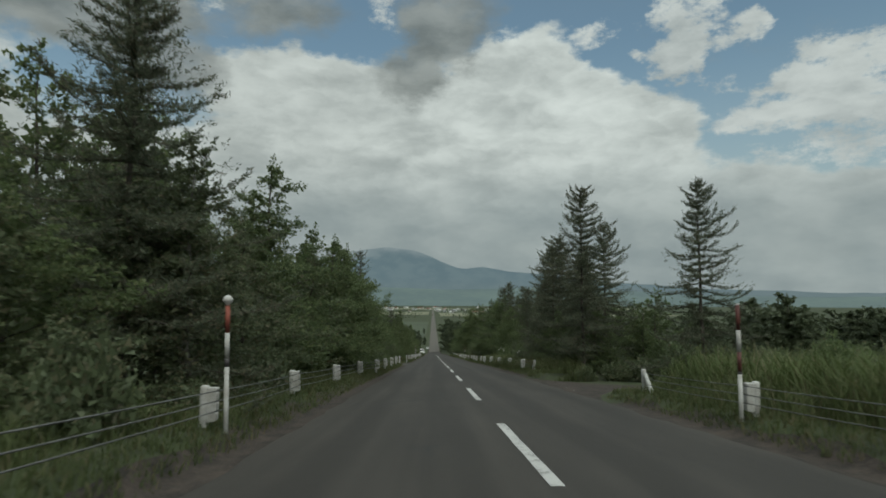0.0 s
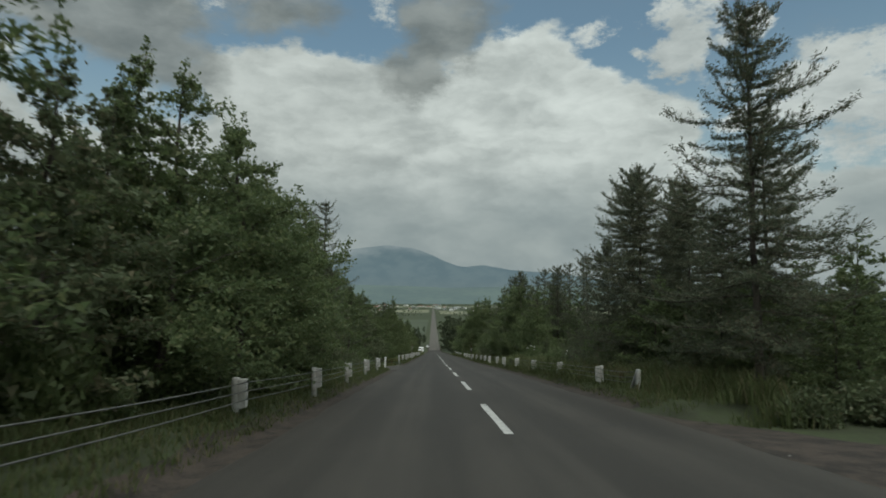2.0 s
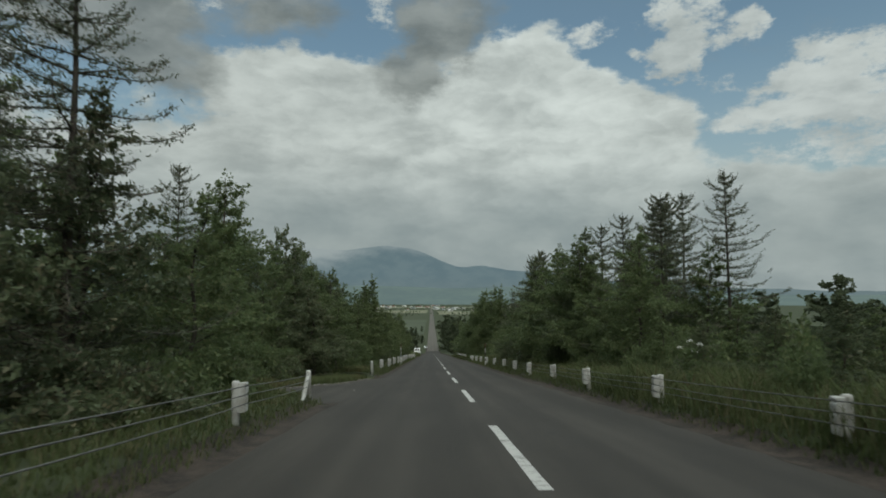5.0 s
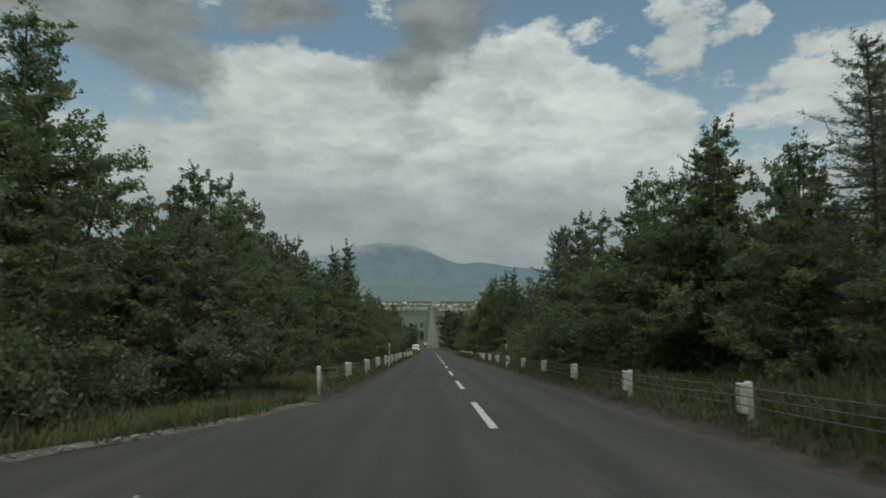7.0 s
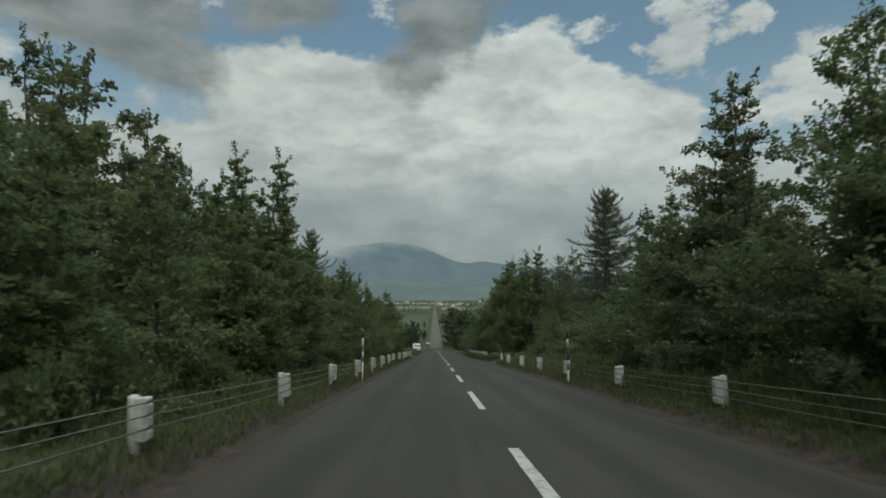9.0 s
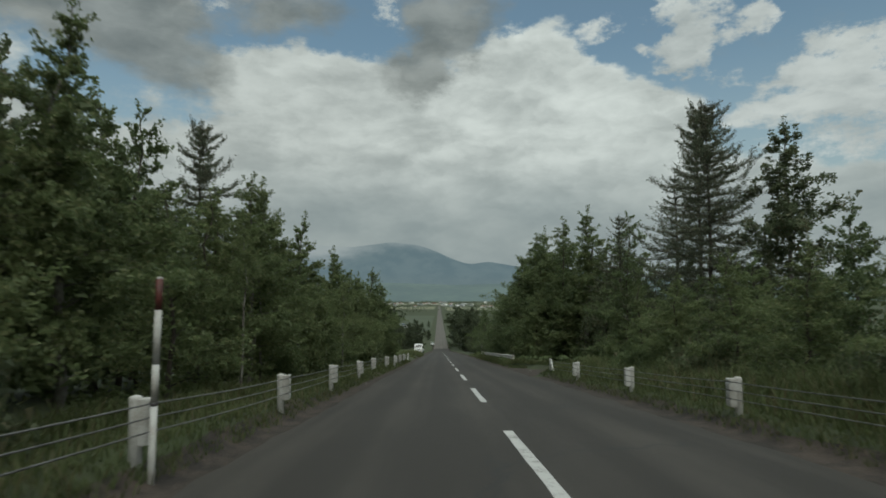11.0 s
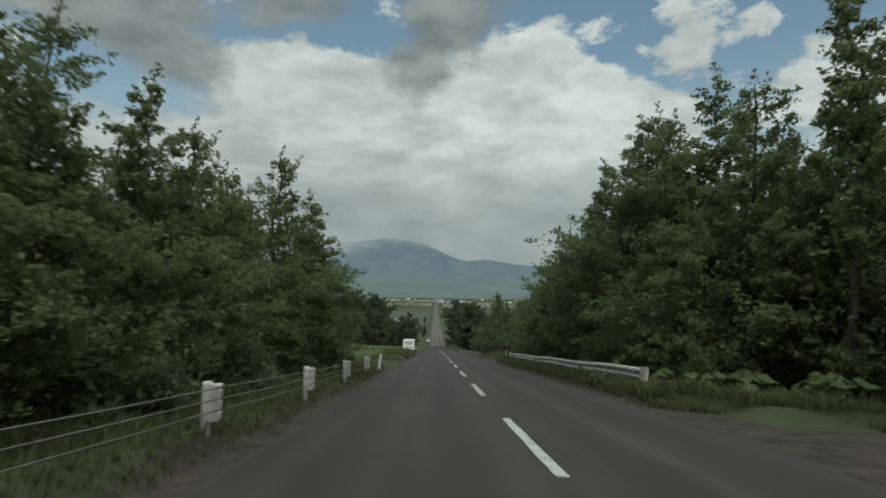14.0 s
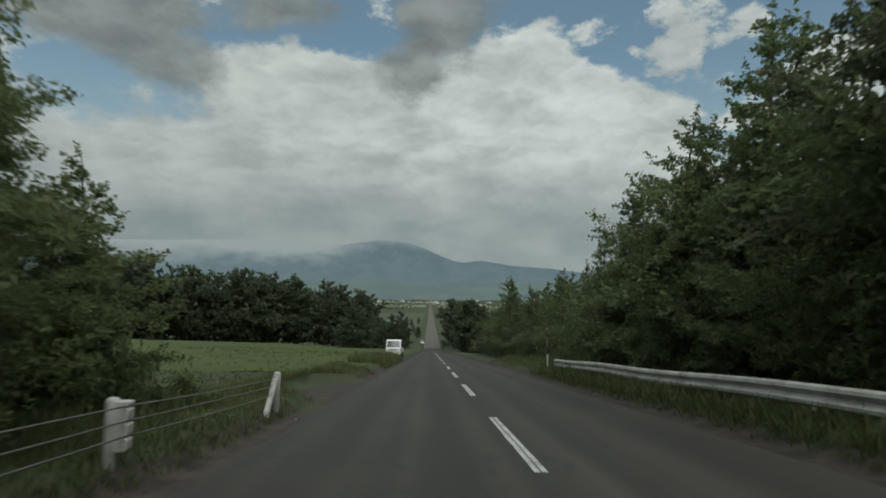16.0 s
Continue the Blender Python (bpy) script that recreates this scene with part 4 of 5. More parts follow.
for side, first, last in ((-1, 1.0, 150.0), (1, 28.0, 232.0)):
    s = first
    while s < last:
        k = float(np.interp(s, [a for a, b in WALL[side]], [b for a, b in WALL[side]]))
        gap = side == -1 and 55 < s < 70
        for row in range(3 if int(s) % 3 == 0 else 2):
            x = side * (6.9 + 3.6 * row + rng.uniform(-0.5, 0.9) + (2.6 if gap else 0))
            q = s + rng.uniform(-1.4, 1.4)
            h = 1.35 + k * (abs(x) + side * 1.2) * rng.uniform(0.62, 0.9)
            if side == 1 and (118 < q < 136 and row == 0 or q < 27 or q < 60 and row > 1):
                continue
            if h > 2.2:
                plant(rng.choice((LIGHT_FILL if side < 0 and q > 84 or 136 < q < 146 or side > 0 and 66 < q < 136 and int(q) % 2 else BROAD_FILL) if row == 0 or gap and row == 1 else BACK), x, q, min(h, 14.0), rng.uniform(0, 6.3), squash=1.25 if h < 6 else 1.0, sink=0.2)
        s += 2.9 if s < 170 else 4.5


# ---- bushes, grass ----
def bush_meshes(seed, count, leaf):
    r = np.random.default_rng(seed)
    P, sv, sf = [], [], []
    for k in range(26):
        a, e = r.uniform(0, 6.28), r.uniform(0.2, 1.4)
        tip = np.array((math.cos(a) * math.cos(e), math.sin(a) * math.cos(e), math.sin(e))) * r.uniform(0.55, 1.0)
        t = np.sqrt(r.uniform(0.02, 1, (count // 26, 1)))
        P.append(tip * t + r.normal(0, 0.10, (count // 26, 3)))
        if k % 2:
            tube(sv, sf, [(0, 0, -0.05), tuple(tip * 0.5 + np.array((0, 0, 0.05))), tuple(tip * 0.9)], 0.014, 0.004, 3)
    P = np.concatenate(P)
    P[:, 2] = np.abs(P[:, 2]) + 0.02
    v, f = leaves(P, leaf * 1.1, leaf * 0.8, r, corners=3)
    return raw_mesh("foliage", v, f, M_LEAF if seed % 2 else M_LEAF2), raw_mesh("stems", sv, sf, M_BARK)


BUSHES = [bush_meshes(80 + i, 2400, 0.092) for i in range(4)]


def bush(x, s, w, h):
    ob = tagged(new("bush"), "leafy green bush in the roadside undergrowth", "bush", "roadside bushes")
    for nm, me in zip(("foliage", "stems"), rng.choice(BUSHES)):
        new(nm, me).parent = ob
    ob.matrix_basis = Matrix.LocRotScale(ground_at(x, s, -0.05), Euler((0, 0, rng.uniform(0, 6.3))), (w, w, h))


for i in range(85):
    s = rng.uniform(0, 150)
    if not 54 < s < 73:
        bush(-rng.uniform(5.5, 6.6), s, rng.uniform(0.6, 1.1), rng.uniform(0.6, 1.5))
for i in range(26):
    bush(-rng.uniform(8.2, 9.6), rng.uniform(55, 72), rng.uniform(0.8, 1.3), rng.uniform(0.8, 1.8))
for i in range(85):
    s = rng.uniform(27, 172)
    if not 117 < s < 135:
        bush(rng.uniform(5.6, 6.8), s, rng.uniform(0.6, 1.1), rng.uniform(0.6, 1.5))
for i in range(75):
    x, s = rng.uniform(8.5, 26), rng.uniform(12, 62)
    if s > 24 + (x < 12) * 6 or x > 12:
        bush(x, s, rng.uniform(1.2, 2.2), rng.uniform(1.6, 2.7))
for i in range(36):
    bush(rng.uniform(9.5, 16), rng.uniform(118, 178), rng.uniform(1.6, 2.4), rng.uniform(2.0, 3.2))
for i in range(30):
    bush(rng.uniform(9, 12), rng.uniform(116, 136), rng.uniform(0.9, 1.6), rng.uniform(1.0, 2.2))
for x, s, w, h in ((9.7, 24.0, 1.3, 1.5), (10.8, 23.4, 1.5, 1.7), (11.4, 25.2, 1.6, 2.0), (9.6, 25.6, 1.3, 1.6), (10.6, 26.4, 1.4, 2.0), (8.6, 26.8, 1.2, 1.3), (7.4, 27.6, 1.0, 1.1), (-7.2, 149.6, 1.3, 2.4), (-8.4, 151.0, 1.5, 2.2), (-6.4, 147.6, 1.0, 2.0), (-6.1, 145.0, 0.9, 1.7), (5.3, 148.5, 0.7, 0.5), (5.0, 143.5, 0.6, 0.45)):
    bush(x, s, w, h)


def blades(name, n, where, height, mat, label, seed, width=0.0105):
    """Bent grass blades in one mesh; where(rng) gives x, s and a factor for the height, or None."""
    r = random.Random(seed)
    v, f = [], []
    while len(f) < n * 3:
        spot = where(r)
        if spot is None:
            continue
        x, s, k = spot
        p = ground_at(x, s, -0.02)
        for b in range(3):
            h = height * k * r.uniform(0.5, 1.2)
            a = r.uniform(0, 6.28)
            lean = h * r.uniform(0.2, 0.95)
            w = width * (0.6 + k) * r.uniform(0.7, 1.4)
            dx, dy = math.cos(a), math.sin(a)
            o = p + Vector((r.uniform(-0.08, 0.08), r.uniform(-0.08, 0.08), 0))
            i = len(v)
            v += [o + Vector((-dy * w, dx * w, 0)), o + Vector((dy * w, -dx * w, 0)),
                  o + Vector((dx * lean * 0.35 + dy * w * 0.8, dy * lean * 0.35 - dx * w * 0.8, h * 0.6)), o + Vector((dx * lean * 0.35 - dy * w * 0.8, dy * lean * 0.35 + dx * w * 0.8, h * 0.6)),
                  o + Vector((dx * lean, dy * lean, h))]
            f += [(i, i + 1, i + 2), (i, i + 2, i + 3), (i + 3, i + 2, i + 4)]
    return tagged(new(name, raw_mesh(name, v, f, mat)), label, "grass", kind="stuff")


def left_verge(r):
    s, x = r.uniform(-3, 170), -4.0 - 2.3 * r.random() ** 0.85
    if 56 < s < 74 and x > float(np.interp(s, (57.2, 59, 61, 64, 67, 72, 74), (-9.6, -9.0, -7.7, -6.5, -5.3, -4.2, -3.9))) or 154 < s < 164 and x > -6.0:
        return None
    return x, s, (0.55 + 0.85 * step(-4.3, -5.8, x)) * (0.75 + 0.5 * noise.noise((x, s * 0.4, 1)))


def right_verge(r):
    s, x = r.uniform(-3, 190), 3.75 + 2.7 * r.random() ** 0.85
    if 16.5 < s < 27 and x < 9 or 120.5 < s < 133:
        return None
    return x, s, (0.34 + 1.05 * step(4.0, 5.5, x) + 0.75 * step(35.5, 38, s) * (1 - step(60, 66, s)) * step(3.8, 4.0, x) * (1 - step(4.6, 5.2, x))) * (0.75 + 0.5 * noise.noise((x, s * 0.4, 2))) * (1.35 if s < 16 or 28 < s < 120 else 1.0) * (1.0 if s < 121 else 0.25 + 0.75 * step(133, 141, s))


def low_edge(r):
    if r.random() < 0.5:
        s = r.uniform(-3, 152)
        return None if 55.5 < s < 74.5 else (-4.05 - 0.6 * r.random(), s, 0.7 + 0.5 * r.random())
    s = r.uniform(-3, 168)
    return None if 16.8 < s < 29.5 or 119.5 < s < 132.5 else (3.75 + 0.6 * r.random(), s, 0.7 + 0.5 * r.random())


def track_edge(r):
    s = r.uniform(121.5, 141)
    return float(np.interp(s, (121.5, 126, 130, 133.5, 136, 141), (9.1, 8.1, 6.4, 4.0, 3.8, 3.9))) + 3.4 * r.random() ** 1.3, s, 0.5 + 0.7 * r.random()


def turnout_edge(r):
    s = r.uniform(55.5, 74)
    return float(np.interp(s, (56, 59, 61, 64, 67, 72, 75), (-9.9, -9.3, -8.0, -6.8, -5.6, -4.7, -4.5))) - 2.6 * r.random(), s, 0.5 + 0.6 * r.random()


def right_meadow(r):
    s, x = r.uniform(2, 17), 4.9 + 7 * r.random()
    return x, s, (0.6 + 0.6 * r.random()) * step(4.6, 6.0, x)


def dry_strip(r):
    if r.random() < 0.4:
        s = r.uniform(55, 75)
        return float(np.interp(s, (56, 59, 61, 64, 67, 72, 75), (-10.0, -9.4, -8.1, -6.9, -5.7, -4.8, -4.6))) - 1.1 * r.random(), s, 0.4 + 0.45 * r.random()
    s = r.uniform(34, 66) if r.random() < 0.55 else r.uniform(66, 112)
    k = noise.noise((s * 0.35, 0, 7))
    return (4.6 + 1.6 * r.random(), s, (1.0 if s < 66 else 0.7) + 0.6 * r.random()) if k > -0.12 else None


def hay(r):
    s, x = 152 + 60 * r.random() ** 1.3, -4.6 - 16 * r.random()
    if s < 164 and x > -6:
        return None
    return x, s, 0.35 + 0.5 * r.random()


blades("verge_grass", 100000, left_verge, 0.33, M_GRASS, "tangled green verge grass along the road", 11, 0.006)
blades("roadside_grass", 104000, right_verge, 0.46, M_GRASS, "tangled green grass on the road verge", 12, 0.0062)
blades("low_grass", 50000, low_edge, 0.14, M_GRASS, "short dull grass at the edge of the shoulder", 19, 0.0055)
blades("turnout_grass", 13000, turnout_edge, 0.34, M_GRASS, "rough green grass behind the turnout", 20, 0.007)
blades("track_grass", 17000, track_edge, 0.3, M_GRASS, "low green plants behind the dirt track", 21, 0.008)
blades("verge_weeds", 16000, lambda r: (4.25 + 2.3 * r.random() ** 0.8, r.choice((r.uniform(30, 70), r.uniform(70, 119))), 0.6 + 0.6 * r.random()), 0.42, M_GRASS, "green weeds among the verge grass", 18, 0.012)
blades("meadow_grass", 22000, right_meadow, 1.05, M_MEADOW, "tall light green meadow grass and weeds", 13)
blades("dry_grass", 11000, dry_strip, 0.44, M_DRY, "reddish brown dry grass at the verge", 14, 0.006)
blades("rail_grass", 9000, lambda r: (3.9 + 0.9 * r.random(), r.uniform(134.5, 169), 0.5 + 0.5 * r.random()), 0.42, M_GRASS, "dark green grass under the guard rail", 17)
blades("tall_grass", 5000, lambda r: (-3.95 - 2.6 * r.random(), r.uniform(176, 198), 0.6 + 0.6 * r.random()), 0.62, M_GRASS, "tall grass in front of the parked truck", 16)
blades("hay_grass", 16000, hay, 0.17, M_HAY, "short green grass of the hay field", 15, 0.014)


def stone(x, s, size):
    bm = bmesh.new()
    bmesh.ops.create_icosphere(bm, subdivisions=2, radius=1.0)
    for v in bm.verts:
        v.co *= 1 + 0.35 * noise.noise(v.co * 1.3 + Vector((x, s, 0)))
        v.co.z *= 0.6
    ob = part("stone", bm, M_STONE)
    tagged(ob, "small pale grey stone on the shoulder", "stone", "stones on the shoulder")
    ob.matrix_basis = Matrix.LocRotScale(at(x, s, 0.2 * size - 0.03), Euler((rng.uniform(-0.4, 0.4), 0, rng.uniform(0, 6))), (size, size * rng.uniform(0.7, 1.2), size))


for i in range(16):
    side = rng.choice((-1, 1))
    stone((LEFT if side < 0 else RIGHT) + side * rng.uniform(0.1, 0.65), rng.uniform(2, 160), rng.uniform(0.015, 0.04))
for x, s, z in ((3.9, 7.3, 0.07), (4.3, 126.0, 0.06), (5.0, 124.5, 0.05)):
    stone(x, s, z)
pebble = random.Random(17)
for i in range(60):
    s = 57.2 + 8.5 * pebble.random() ** 1.2
    stone(float(np.interp(s, (57.2, 59, 61, 64, 67), (-9.4, -8.8, -7.5, -6.3, -5.1))) + pebble.uniform(-0.12, 0.12), s, pebble.uniform(0.02, 0.05))


def weed(x, s, size):
    """A rosette of big heart-shaped leaves on stalks."""
    root = tagged(new("butterbur"), "clump of big round green weed leaves by the rail", "plant", "big-leaved weeds")
    root.matrix_basis = Matrix.LocRotScale(ground_at(x, s), Euler((0, 0, rng.uniform(0, 6.3))), (size, size, size))
    for k in range(9):
        a, r_, h = k * 2.4 + rng.uniform(-0.3, 0.3), rng.uniform(0.1, 0.45), rng.uniform(0.25, 0.6)
        w = rng.uniform(0.14, 0.24)
        v = [(0, 0, 0)]
        for i in range(14):
            q = 2 * math.pi * i / 14
            rad = w * (1.0 - 0.55 * math.exp(-((q - math.pi) / 0.35) ** 2)) * (1 + 0.06 * math.sin(5 * q))
            v.append((rad * math.cos(q), rad * math.sin(q), 0.05 * math.cos(2 * q) - 0.25 * rad * rad / w))
        leaf = mesh_ob("leaf", v, [(0, i + 1, (i + 1) % 14 + 1) for i in range(14)], M_LEAF, root, True)
        leaf.matrix_basis = Matrix.LocRotScale((r_ * math.cos(a), r_ * math.sin(a), h), Euler((rng.uniform(-0.3, 0.3), rng.uniform(0.1, 0.5), a)), None)
        sv, sf = [], []
        tube(sv, sf, [(0.02 * math.cos(a), 0.02 * math.sin(a), -0.03), (0.5 * r_ * math.cos(a), 0.5 * r_ * math.sin(a), h * 0.6), (r_ * math.cos(a), r_ * math.sin(a), h)], 0.012, 0.006, 5)
        mesh_ob("stalk", sv, sf, M_GRASS, root, True)


for x, s, k in ((4.55, 137.2, 0.8), (4.1, 138.6, 0.7), (4.9, 139.6, 0.9), (4.2, 141.5, 0.75), (4.8, 143.0, 0.8), (5.2, 136.3, 0.9), (5.6, 134.6, 0.9), (6.4, 133.5, 1.0), (7.4, 132.0, 1.1), (8.3, 130.6, 1.2), (7.9, 133.6, 1.2), (8.9, 128.6, 1.1), (6.9, 135.2, 1.0), (9.4, 126.8, 1.1), (6.2, 135.8, 0.8)):
    weed(x, s, k)


def tall_weed(x, s, h, heads):
    """A leafy upright weed with flat white flower heads."""
    root = tagged(new("flowering_weed"), "tall green weed with flat white flower heads", "plant", "tall flowering weeds")
    root.matrix_basis = Matrix.LocRotScale(ground_at(x, s), Euler((rng.uniform(-0.08, 0.08), rng.uniform(-0.08, 0.08), rng.uniform(0, 6.3))), (h, h, h))
    r = np.random.default_rng(int(s * 10))
    sv, sf, tips = [], [], [np.array((0.0, 0.0, 0.95))]
    tube(sv, sf, [(0, 0, -0.05), (0.01, 0, 0.5), (0, 0, 0.95)], 0.009, 0.004, 5)
    for k in range(heads - 1):
        a = k * 2.4
        tips.append(np.array((0.16 * math.cos(a), 0.16 * math.sin(a), 0.78 + 0.06 * (k % 3))))
        tube(sv, sf, [(0, 0, 0.5 + 0.05 * k), tuple(tips[-1])], 0.005, 0.003, 4)
    part_ = raw_mesh("stem", sv, sf, M_GRASS)
    new("stem", part_).parent = root
    P, A = [], []
    for k in range(11):
        a, z = k * 2.4, 0.08 + 0.07 * k
        t = r.uniform(0.1, 1, (16, 1))
        d = np.array((math.cos(a), math.sin(a), 0.45))
        P.append(np.array((0, 0, z)) + d * 0.24 * (1.1 - z) * t + r.normal(0, 0.02, (16, 3)))
        A.append(d + r.normal(0, 0.5, (16, 3)))
    v, f = leaves(np.concatenate(P), 0.085, 0.045, r, np.concatenate(A))
    new("leaves", raw_mesh("leaves", v, f, M_LEAF)).parent = root
    for tip in tips:
        n = 70
        a, q = r.uniform(0, 6.28, n), np.sqrt(r.uniform(0, 1, n)) * 0.05
        v, f = leaves(tip + np.stack([np.cos(a) * q, np.sin(a) * q, 0.01 - 4 * q * q + r.normal(0, 0.012, n)], 1), 0.016, 0.013, r)
        new("flower_head", raw_mesh("flower_head", v, f, M_WHITEFLOWER)).parent = root


for x, s, h, k in ((-6.0, 132.0, 1.6, 2), (5.0, 53.6, 1.45, 4), (5.3, 45.0, 1.1, 3), (5.6, 84.0, 1.2, 3)):
    tall_weed(x, s, h, k)
# ---- woods beyond the field and along the far road ----
for i in range(115):
    q = rng.random()
    x, s = -18 - 62 * q + rng.uniform(-3, 3), 305 - 85 * q + rng.uniform(-4, 4) + rng.choice((0, 5, 10))
    plant(rng.choice(WOODS), x, s, rng.uniform(13.5, 17.5), rng.uniform(0, 6.3), sink=0.4)
for i in range(26):
    s = rng.uniform(262, 330)
    plant(rng.choice(FOREST), -rng.uniform(9.5, 17) - (330 - s) * 0.06, s, rng.uniform(6, 11.5) * (0.6 + 0.5 * step(225, 310, s)), rng.uniform(0, 6.3), sink=0.3)
for i in range(34):
    s = rng.uniform(262, 430)
    plant(rng.choice(FOREST), rng.uniform(7.5, 16), s, rng.uniform(11, 15) + 7 * step(300, 380, s) * (s < 425), rng.uniform(0, 6.3), sink=0.3)
for i in range(30):
    s = rng.uniform(340, 640)
    plant(rng.choice(FOREST), -rng.uniform(7, 30), s, rng.uniform(3.5, 7.5), rng.uniform(0, 6.3), sink=0.3)


for i in range(70):
    s = rng.uniform(55, 150)
    plant(rng.choice(FOREST), rng.uniform(26, 105), s, rng.uniform(6.0, 8.5), rng.uniform(0, 6.3), squash=1.3, sink=0.3)
hedge = random.Random(31)
for i in range(46):
    s = hedge.uniform(45, 105)
    plant(hedge.choice(FOREST), s * hedge.uniform(0.42, 0.88), s, hedge.uniform(5.4, 7.0), hedge.uniform(0, 6.3), squash=1.35, sink=0.4)


# ---- vehicles ----
def wheel(parent, x, y, r, w):
    bm = lathe([(r * 0.62, -w / 2), (r * 0.95, -w / 2), (r, -w / 3), (r, w / 3), (r * 0.95, w / 2), (r * 0.62, w / 2)], 20)
    bmesh.ops.rotate(bm, verts=bm.verts, cent=(0, 0, 0), matrix=Matrix.Rotation(math.pi / 2, 3, "Y"))
    tyre = part("wheel", bm, M_TYRE, parent)
    tyre.location = (x, y, r)
    bm = lathe([(r * 0.6, -w * 0.42), (r * 0.58, w * 0.3), (r * 0.2, w * 0.42), (0.001, w * 0.42)], 16)
    bmesh.ops.rotate(bm, verts=bm.verts, cent=(0, 0, 0), matrix=Matrix.Rotation(math.pi / 2 * (1 if x > 0 else -1), 3, "Y"))
    part("rim", bm, M_RIM, tyre, "silver steel rim")


def side_prism(outline, x0, x1, bevel=0.03):
    """Outline in (y, z), drawn out along x, with softened edges."""
    bm = bmesh.new()
    a = [bm.verts.new((x0, y, z)) for y, z in outline]
    b = [bm.verts.new((x1, y, z)) for y, z in outline]
    n = len(outline)
    for i in range(n):
        bm.faces.new((a[i], a[(i + 1) % n], b[(i + 1) % n], b[i]))
    bm.faces.new(a[::-1])
    bm.faces.new(b)
    bmesh.ops.recalc_face_normals(bm, faces=bm.faces)
    if bevel:
        bmesh.ops.bevel(bm, geom=list(bm.edges), offset=bevel, segments=2, affect="EDGES")
    return bm


def quad(name, pts, mat, parent, label="", thick=0.012):
    """A thin pane through four corners."""
    a = [Vector(p) for p in pts]
    nrm = (a[1] - a[0]).cross(a[3] - a[0]).normalized() * thick
    v = a + [p + nrm for p in a]
    return mesh_ob(name, v, [(3, 2, 1, 0), (4, 5, 6, 7), (0, 1, 5, 4), (1, 2, 6, 5), (2, 3, 7, 6), (3, 0, 4, 7)], mat, parent, False, label)


def pickup():
    """A small cab-over pickup; it faces -y."""
    root = tagged(new("pickup_truck"), "small white cab-over pickup truck parked on the grass", "truck")
    part("cab", side_prism([(-1.62, 0.35), (-1.66, 0.85), (-1.58, 1.0), (-1.28, 1.72), (-1.15, 1.79), (-0.42, 1.80), (-0.34, 1.7), (-0.34, 0.35)], -0.73, 0.73, 0.05), M_CARPAINT, root, "white painted cab")
    quad("windscreen", [(-0.64, -1.585, 1.04), (0.64, -1.585, 1.04), (0.58, -1.33, 1.64), (-0.58, -1.33, 1.64)], M_GLASS, root, "dark windscreen")
    for sx in (-1, 1):
        w = quad("side_window", [(sx * 0.732, -1.42, 1.08), (sx * 0.732, -0.55, 1.08), (sx * 0.732, -0.55, 1.62), (sx * 0.732, -1.2, 1.62)], M_GLASS, root, "dark side window", 0.008 * sx)
        bm = box(bmesh.new(), sx * 0.62 - 0.12, sx * 0.62 + 0.12, -1.685, -1.64, 0.72, 0.88, 0.012)
        part("headlight", bm, M_LAMP, root, "clear headlight")
        part("indicator", box(bmesh.new(), sx * 0.55 - 0.07, sx * 0.55 + 0.07, -1.69, -1.65, 0.50, 0.57, 0.008), M_AMBER, root, "amber indicator")
        part("mirror", box(bmesh.new(), sx * 0.84 - 0.06, sx * 0.84 + 0.06, -1.55, -1.48, 1.12, 1.34, 0.015), M_TRIM, root, "black wing mirror")
        part("door_handle", box(bmesh.new(), sx * 0.742 - 0.012, sx * 0.742 + 0.012, -0.62, -0.48, 0.93, 0.97, 0.004), M_TRIM, root, "black handle")
        part("bed_side", box(bmesh.new(), sx * 0.70 - 0.02, sx * 0.70 + 0.02, -0.28, 1.68, 0.64, 0.94, 0.01), M_CARPAINT, root)
        wheel(root, sx * 0.63, -1.05, 0.27, 0.16)
        wheel(root, sx * 0.63, 0.95, 0.27, 0.16)
    part("bumper", box(bmesh.new(), -0.72, 0.72, -1.72, -1.6, 0.34, 0.5, 0.02), M_CARPAINT, root)
    part("number_plate", box(bmesh.new(), -0.165, 0.165, -1.735, -1.718, 0.37, 0.47, 0.003), M_LAMP, root, "plain pale plate")
    part("grille", box(bmesh.new(), -0.4, 0.4, -1.675, -1.64, 0.74, 0.82, 0.006), M_TRIM, root, "black grille")
    part("bed_floor", box(bmesh.new(), -0.7, 0.7, -0.3, 1.7, 0.56, 0.64, 0.01), M_CARPAINT, root)
    part("tailgate", box(bmesh.new(), -0.7, 0.7, 1.66, 1.7, 0.64, 0.94, 0.01), M_CARPAINT, root)
    part("headboard", box(bmesh.new(), -0.7, 0.7, -0.3, -0.26, 0.64, 1.25, 0.01), M_CARPAINT, root)
    part("chassis", box(bmesh.new(), -0.45, 0.45, -1.5, 1.6, 0.28, 0.56, 0.02), M_TRIM, root, "dark chassis")
    return root


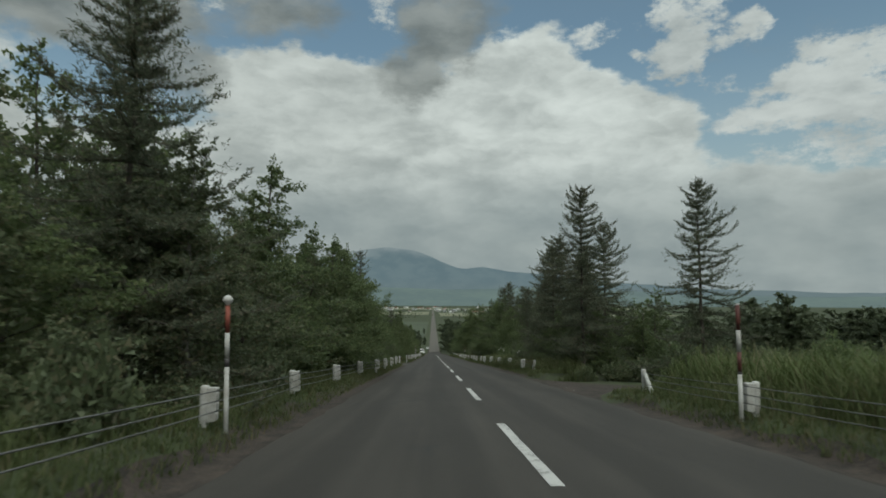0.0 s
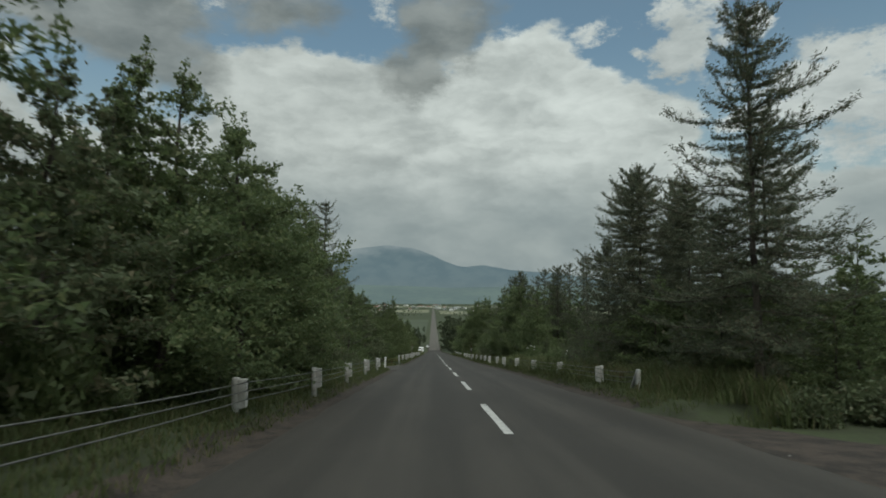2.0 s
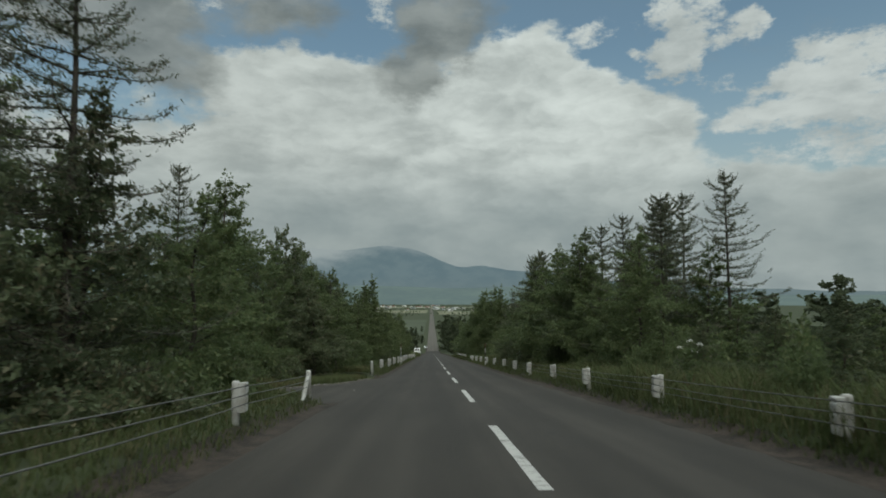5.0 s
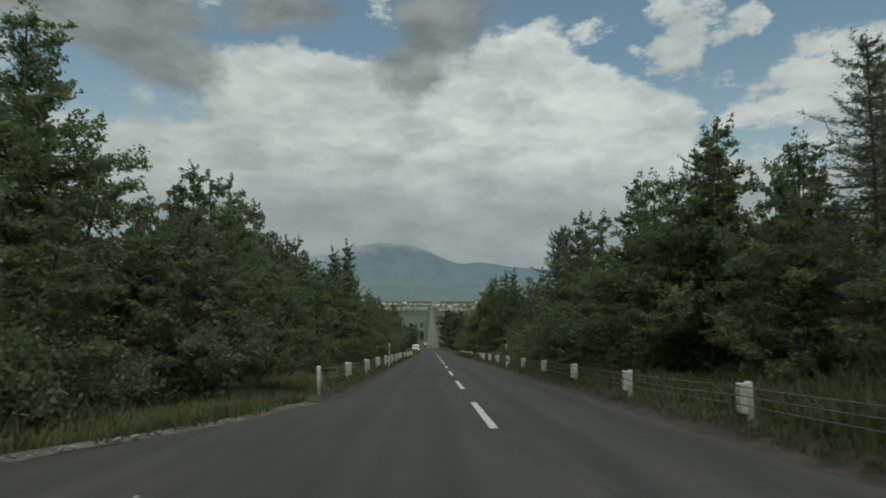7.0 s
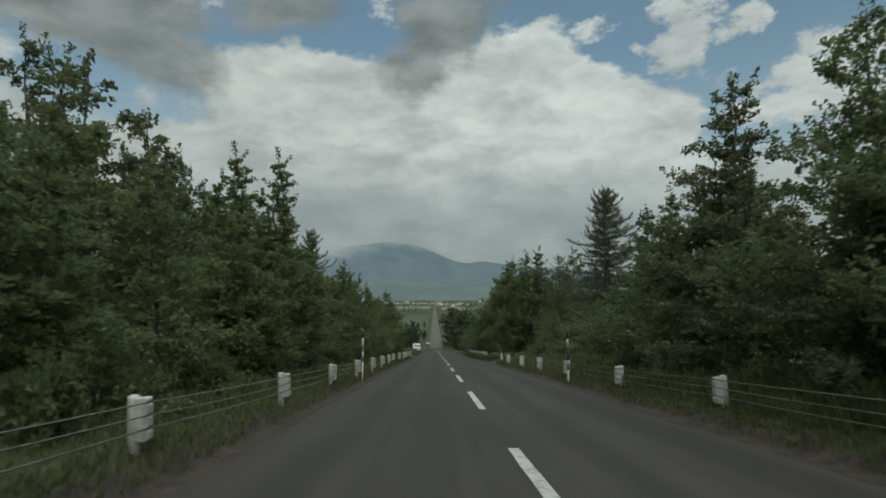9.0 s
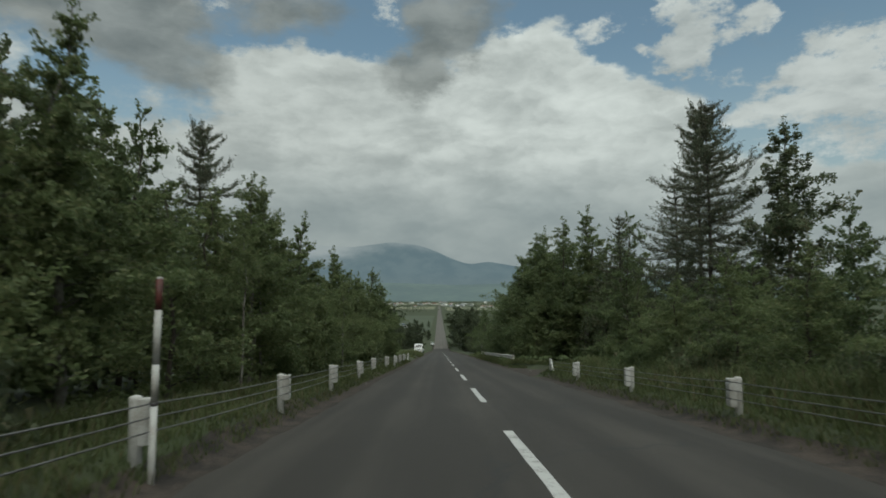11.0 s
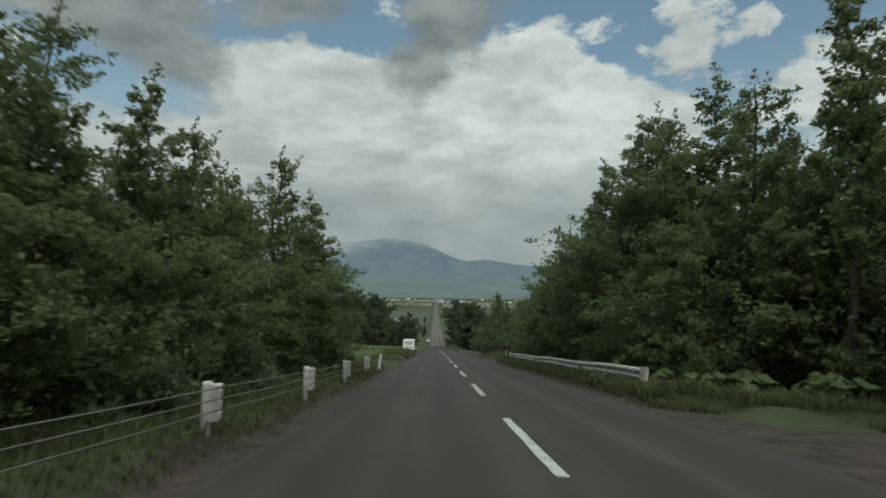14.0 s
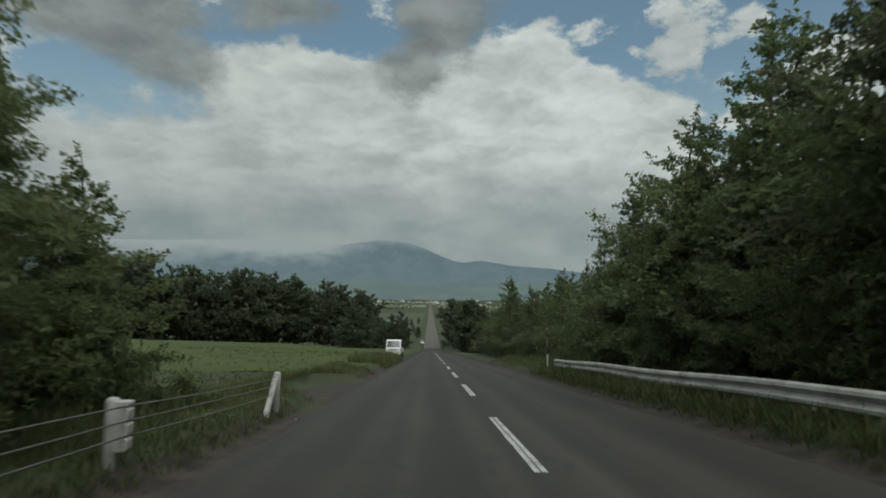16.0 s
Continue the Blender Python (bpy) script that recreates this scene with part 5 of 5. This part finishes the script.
def hatchback():
    """A small white car; it faces -y."""
    root = tagged(new("car"), "small white car standing at the roadside", "car")
    part("body", side_prism([(-1.7, 0.3), (-1.75, 0.7), (-1.0, 0.92), (1.6, 0.95), (1.72, 0.7), (1.7, 0.3)], -0.78, 0.78, 0.06), M_CARPAINT, root, "white body")
    part("cabin", side_prism([(-1.0, 0.9), (-0.35, 1.45), (1.1, 1.48), (1.6, 0.92)], -0.68, 0.68, 0.06), M_CARPAINT, root, "white roof and pillars")
    quad("windscreen", [(-0.6, -0.97, 0.96), (0.6, -0.97, 0.96), (0.55, -0.42, 1.42), (-0.55, -0.42, 1.42)], M_GLASS, root, "dark windscreen", 0.03)
    for sx in (-1, 1):
        quad("side_window", [(sx * 0.69, -0.75, 0.98), (sx * 0.69, 1.3, 0.98), (sx * 0.69, 1.0, 1.38), (sx * 0.69, -0.3, 1.38)], M_GLASS, root, "dark side window", 0.01 * sx)
        part("headlight", box(bmesh.new(), sx * 0.6 - 0.13, sx * 0.6 + 0.13, -1.79, -1.66, 0.58, 0.7, 0.02), M_LAMP, root, "clear headlight")
        wheel(root, sx * 0.68, -1.1, 0.28, 0.17)
        wheel(root, sx * 0.68, 1.1, 0.28, 0.17)
    part("number_plate", box(bmesh.new(), -0.165, 0.165, -1.775, -1.745, 0.4, 0.5, 0.003), M_LAMP, root, "plain pale plate")
    return root


slope_ = math.atan(-0.096)
pickup().matrix_basis = Matrix.LocRotScale(ground_at(-4.75, 200.0, -0.06), Euler((slope_, 0, radians(-4))), None)
hatchback().matrix_basis = Matrix.LocRotScale(ground_at(-4.6, 405.0, 0.02), Euler((-0.02, 0, 0.1)), None)


# ---- the plain and the mountains ----
def plain_patch(name, x0, x1, s0, s1, mat, label):
    tagged(grid(name, [[at(x0 + (x1 - x0) * i / 8, s0 + (s1 - s0) * j / 8, 0.6) for i in range(9)] for j in range(9)], mat), label, "field", kind="structure")


plain_patch("crop_field", -420, -12, 1500, 1900, M_CROP, "pale ripening crop field on the plain")
plain_patch("pasture", -300, -8, 560, 1000, M_FARGREEN, "green pasture on the plain")
plain_patch("crop_strip", 15, 600, 1350, 1750, M_CROP, "pale crop strip on the plain")
plain_patch("far_crop", -900, 900, 2300, 2700, M_CROP, "wide pale crop fields far away")
plain_patch("far_pasture", -1200, -50, 1950, 2250, M_FARGREEN, "green fields on the plain")
plain_patch("meadow_strip", 20, 900, 1850, 2250, M_FARGREEN, "green meadows on the plain")


def house(x, s, w, d, h, roof, pale):
    root = tagged(new("house"), "small pale house with a pitched roof on the plain", "house", "houses on the plain")
    root.matrix_basis = Matrix.LocRotScale(at(x, s, 0.0), Euler((0, 0, rng.uniform(-0.5, 0.5))), None)
    part("wall", box(bmesh.new(), -w / 2, w / 2, -d / 2, d / 2, -1, h), M_WALL, root)
    part("roof", prism([(-w / 2 - 0.4, h), (w / 2 + 0.4, h), (0, h + roof)], -d / 2 - 0.4, d / 2 + 0.4), pale, root)
    part("window", box(bmesh.new(), -w * 0.3, w * 0.3, -d / 2 - 0.06, -d / 2 + 0.02, h * 0.4, h * 0.75), M_GLASS, root, "dark window")


for i in range(48):
    s = rng.uniform(1700, 3000)
    x = rng.choice((-1, 1)) * rng.uniform(8, 320) * s / 2200
    house(x, s, rng.uniform(9, 24), rng.uniform(8, 14), rng.uniform(3, 5), rng.uniform(1.5, 3.0), rng.choice((M_ROOFA, M_ROOFB, M_WALL)))
for x, s, w in ((-44, 560, 8), (-33, 620, 7), (-58, 700, 9)):
    house(x, s, w, 6, 2.6, 1.5, M_ROOFA)


def hedge_mesh():
    r = np.random.default_rng(5)
    P = []
    for k in range(130):
        s = 700 + 2500 * r.random()
        x = r.choice((-1, 1)) * (55 + 700 * r.random() ** 1.5)
        c = np.array(at(x, s, 0))
        n = 50
        P.append(c + r.normal(0, 1, (n, 3)) * np.array((22, 4, 2.0)) + np.array((0, 0, 4.0)))
    v, f = leaves(np.concatenate(P), 3.4, 2.6, r)
    return raw_mesh("far_trees", v, f, M_WOOD)


tagged(new("far_trees", hedge_mesh()), "scattered dark tree lines on the plain", "trees", kind="stuff")


def ridge(name, points, radius, depth, base, mat, label, rough):
    """A range of hills: azimuth in hundredths of a radian and height of its skyline in metres."""
    rows = []
    az = [-1.25 + 2.5 * i / 300 for i in range(301)]
    for j in range(9):
        q = j / 8
        row = []
        for a in az:
            top = float(np.interp(a * 100, [p[0] for p in points], [p[1] for p in points]))
            r = radius - depth * (1 - q)
            h = base + (top - base) * q ** 0.8
            h += rough * (noise.noise((a * 14, q * 3.0, radius * 0.01)) + 0.5 * noise.noise((a * 40, q * 6.0, radius * 0.01))) * (0.3 + 0.7 * math.sin(math.pi * min(q, 0.9)))
            row.append((r * math.sin(a), 70 + r * math.cos(a), h))
        rows.append(row)
    tagged(grid(name, rows, mat), label, "mountains", kind="structure")


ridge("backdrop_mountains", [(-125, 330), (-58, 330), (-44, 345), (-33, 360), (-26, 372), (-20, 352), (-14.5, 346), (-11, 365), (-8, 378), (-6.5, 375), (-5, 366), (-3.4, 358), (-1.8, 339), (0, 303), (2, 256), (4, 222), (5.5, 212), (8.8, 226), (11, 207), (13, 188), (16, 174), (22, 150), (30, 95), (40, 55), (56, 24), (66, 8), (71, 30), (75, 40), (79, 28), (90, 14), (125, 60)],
      4750, 700, -70, M_MOUNTAIN, "blue mountain range with painted haze and low cloud", 15)
ridge("backdrop_foothills", [(-125, 60), (-50, 62), (-30, 58), (-12, 50), (-4, 44), (2, 34), (10, 40), (22, 48), (30, 30), (45, -8), (60, -14), (80, -10), (125, 10)], 4050, 700, -95, M_HILL, "green wooded foothills with painted haze", 5)
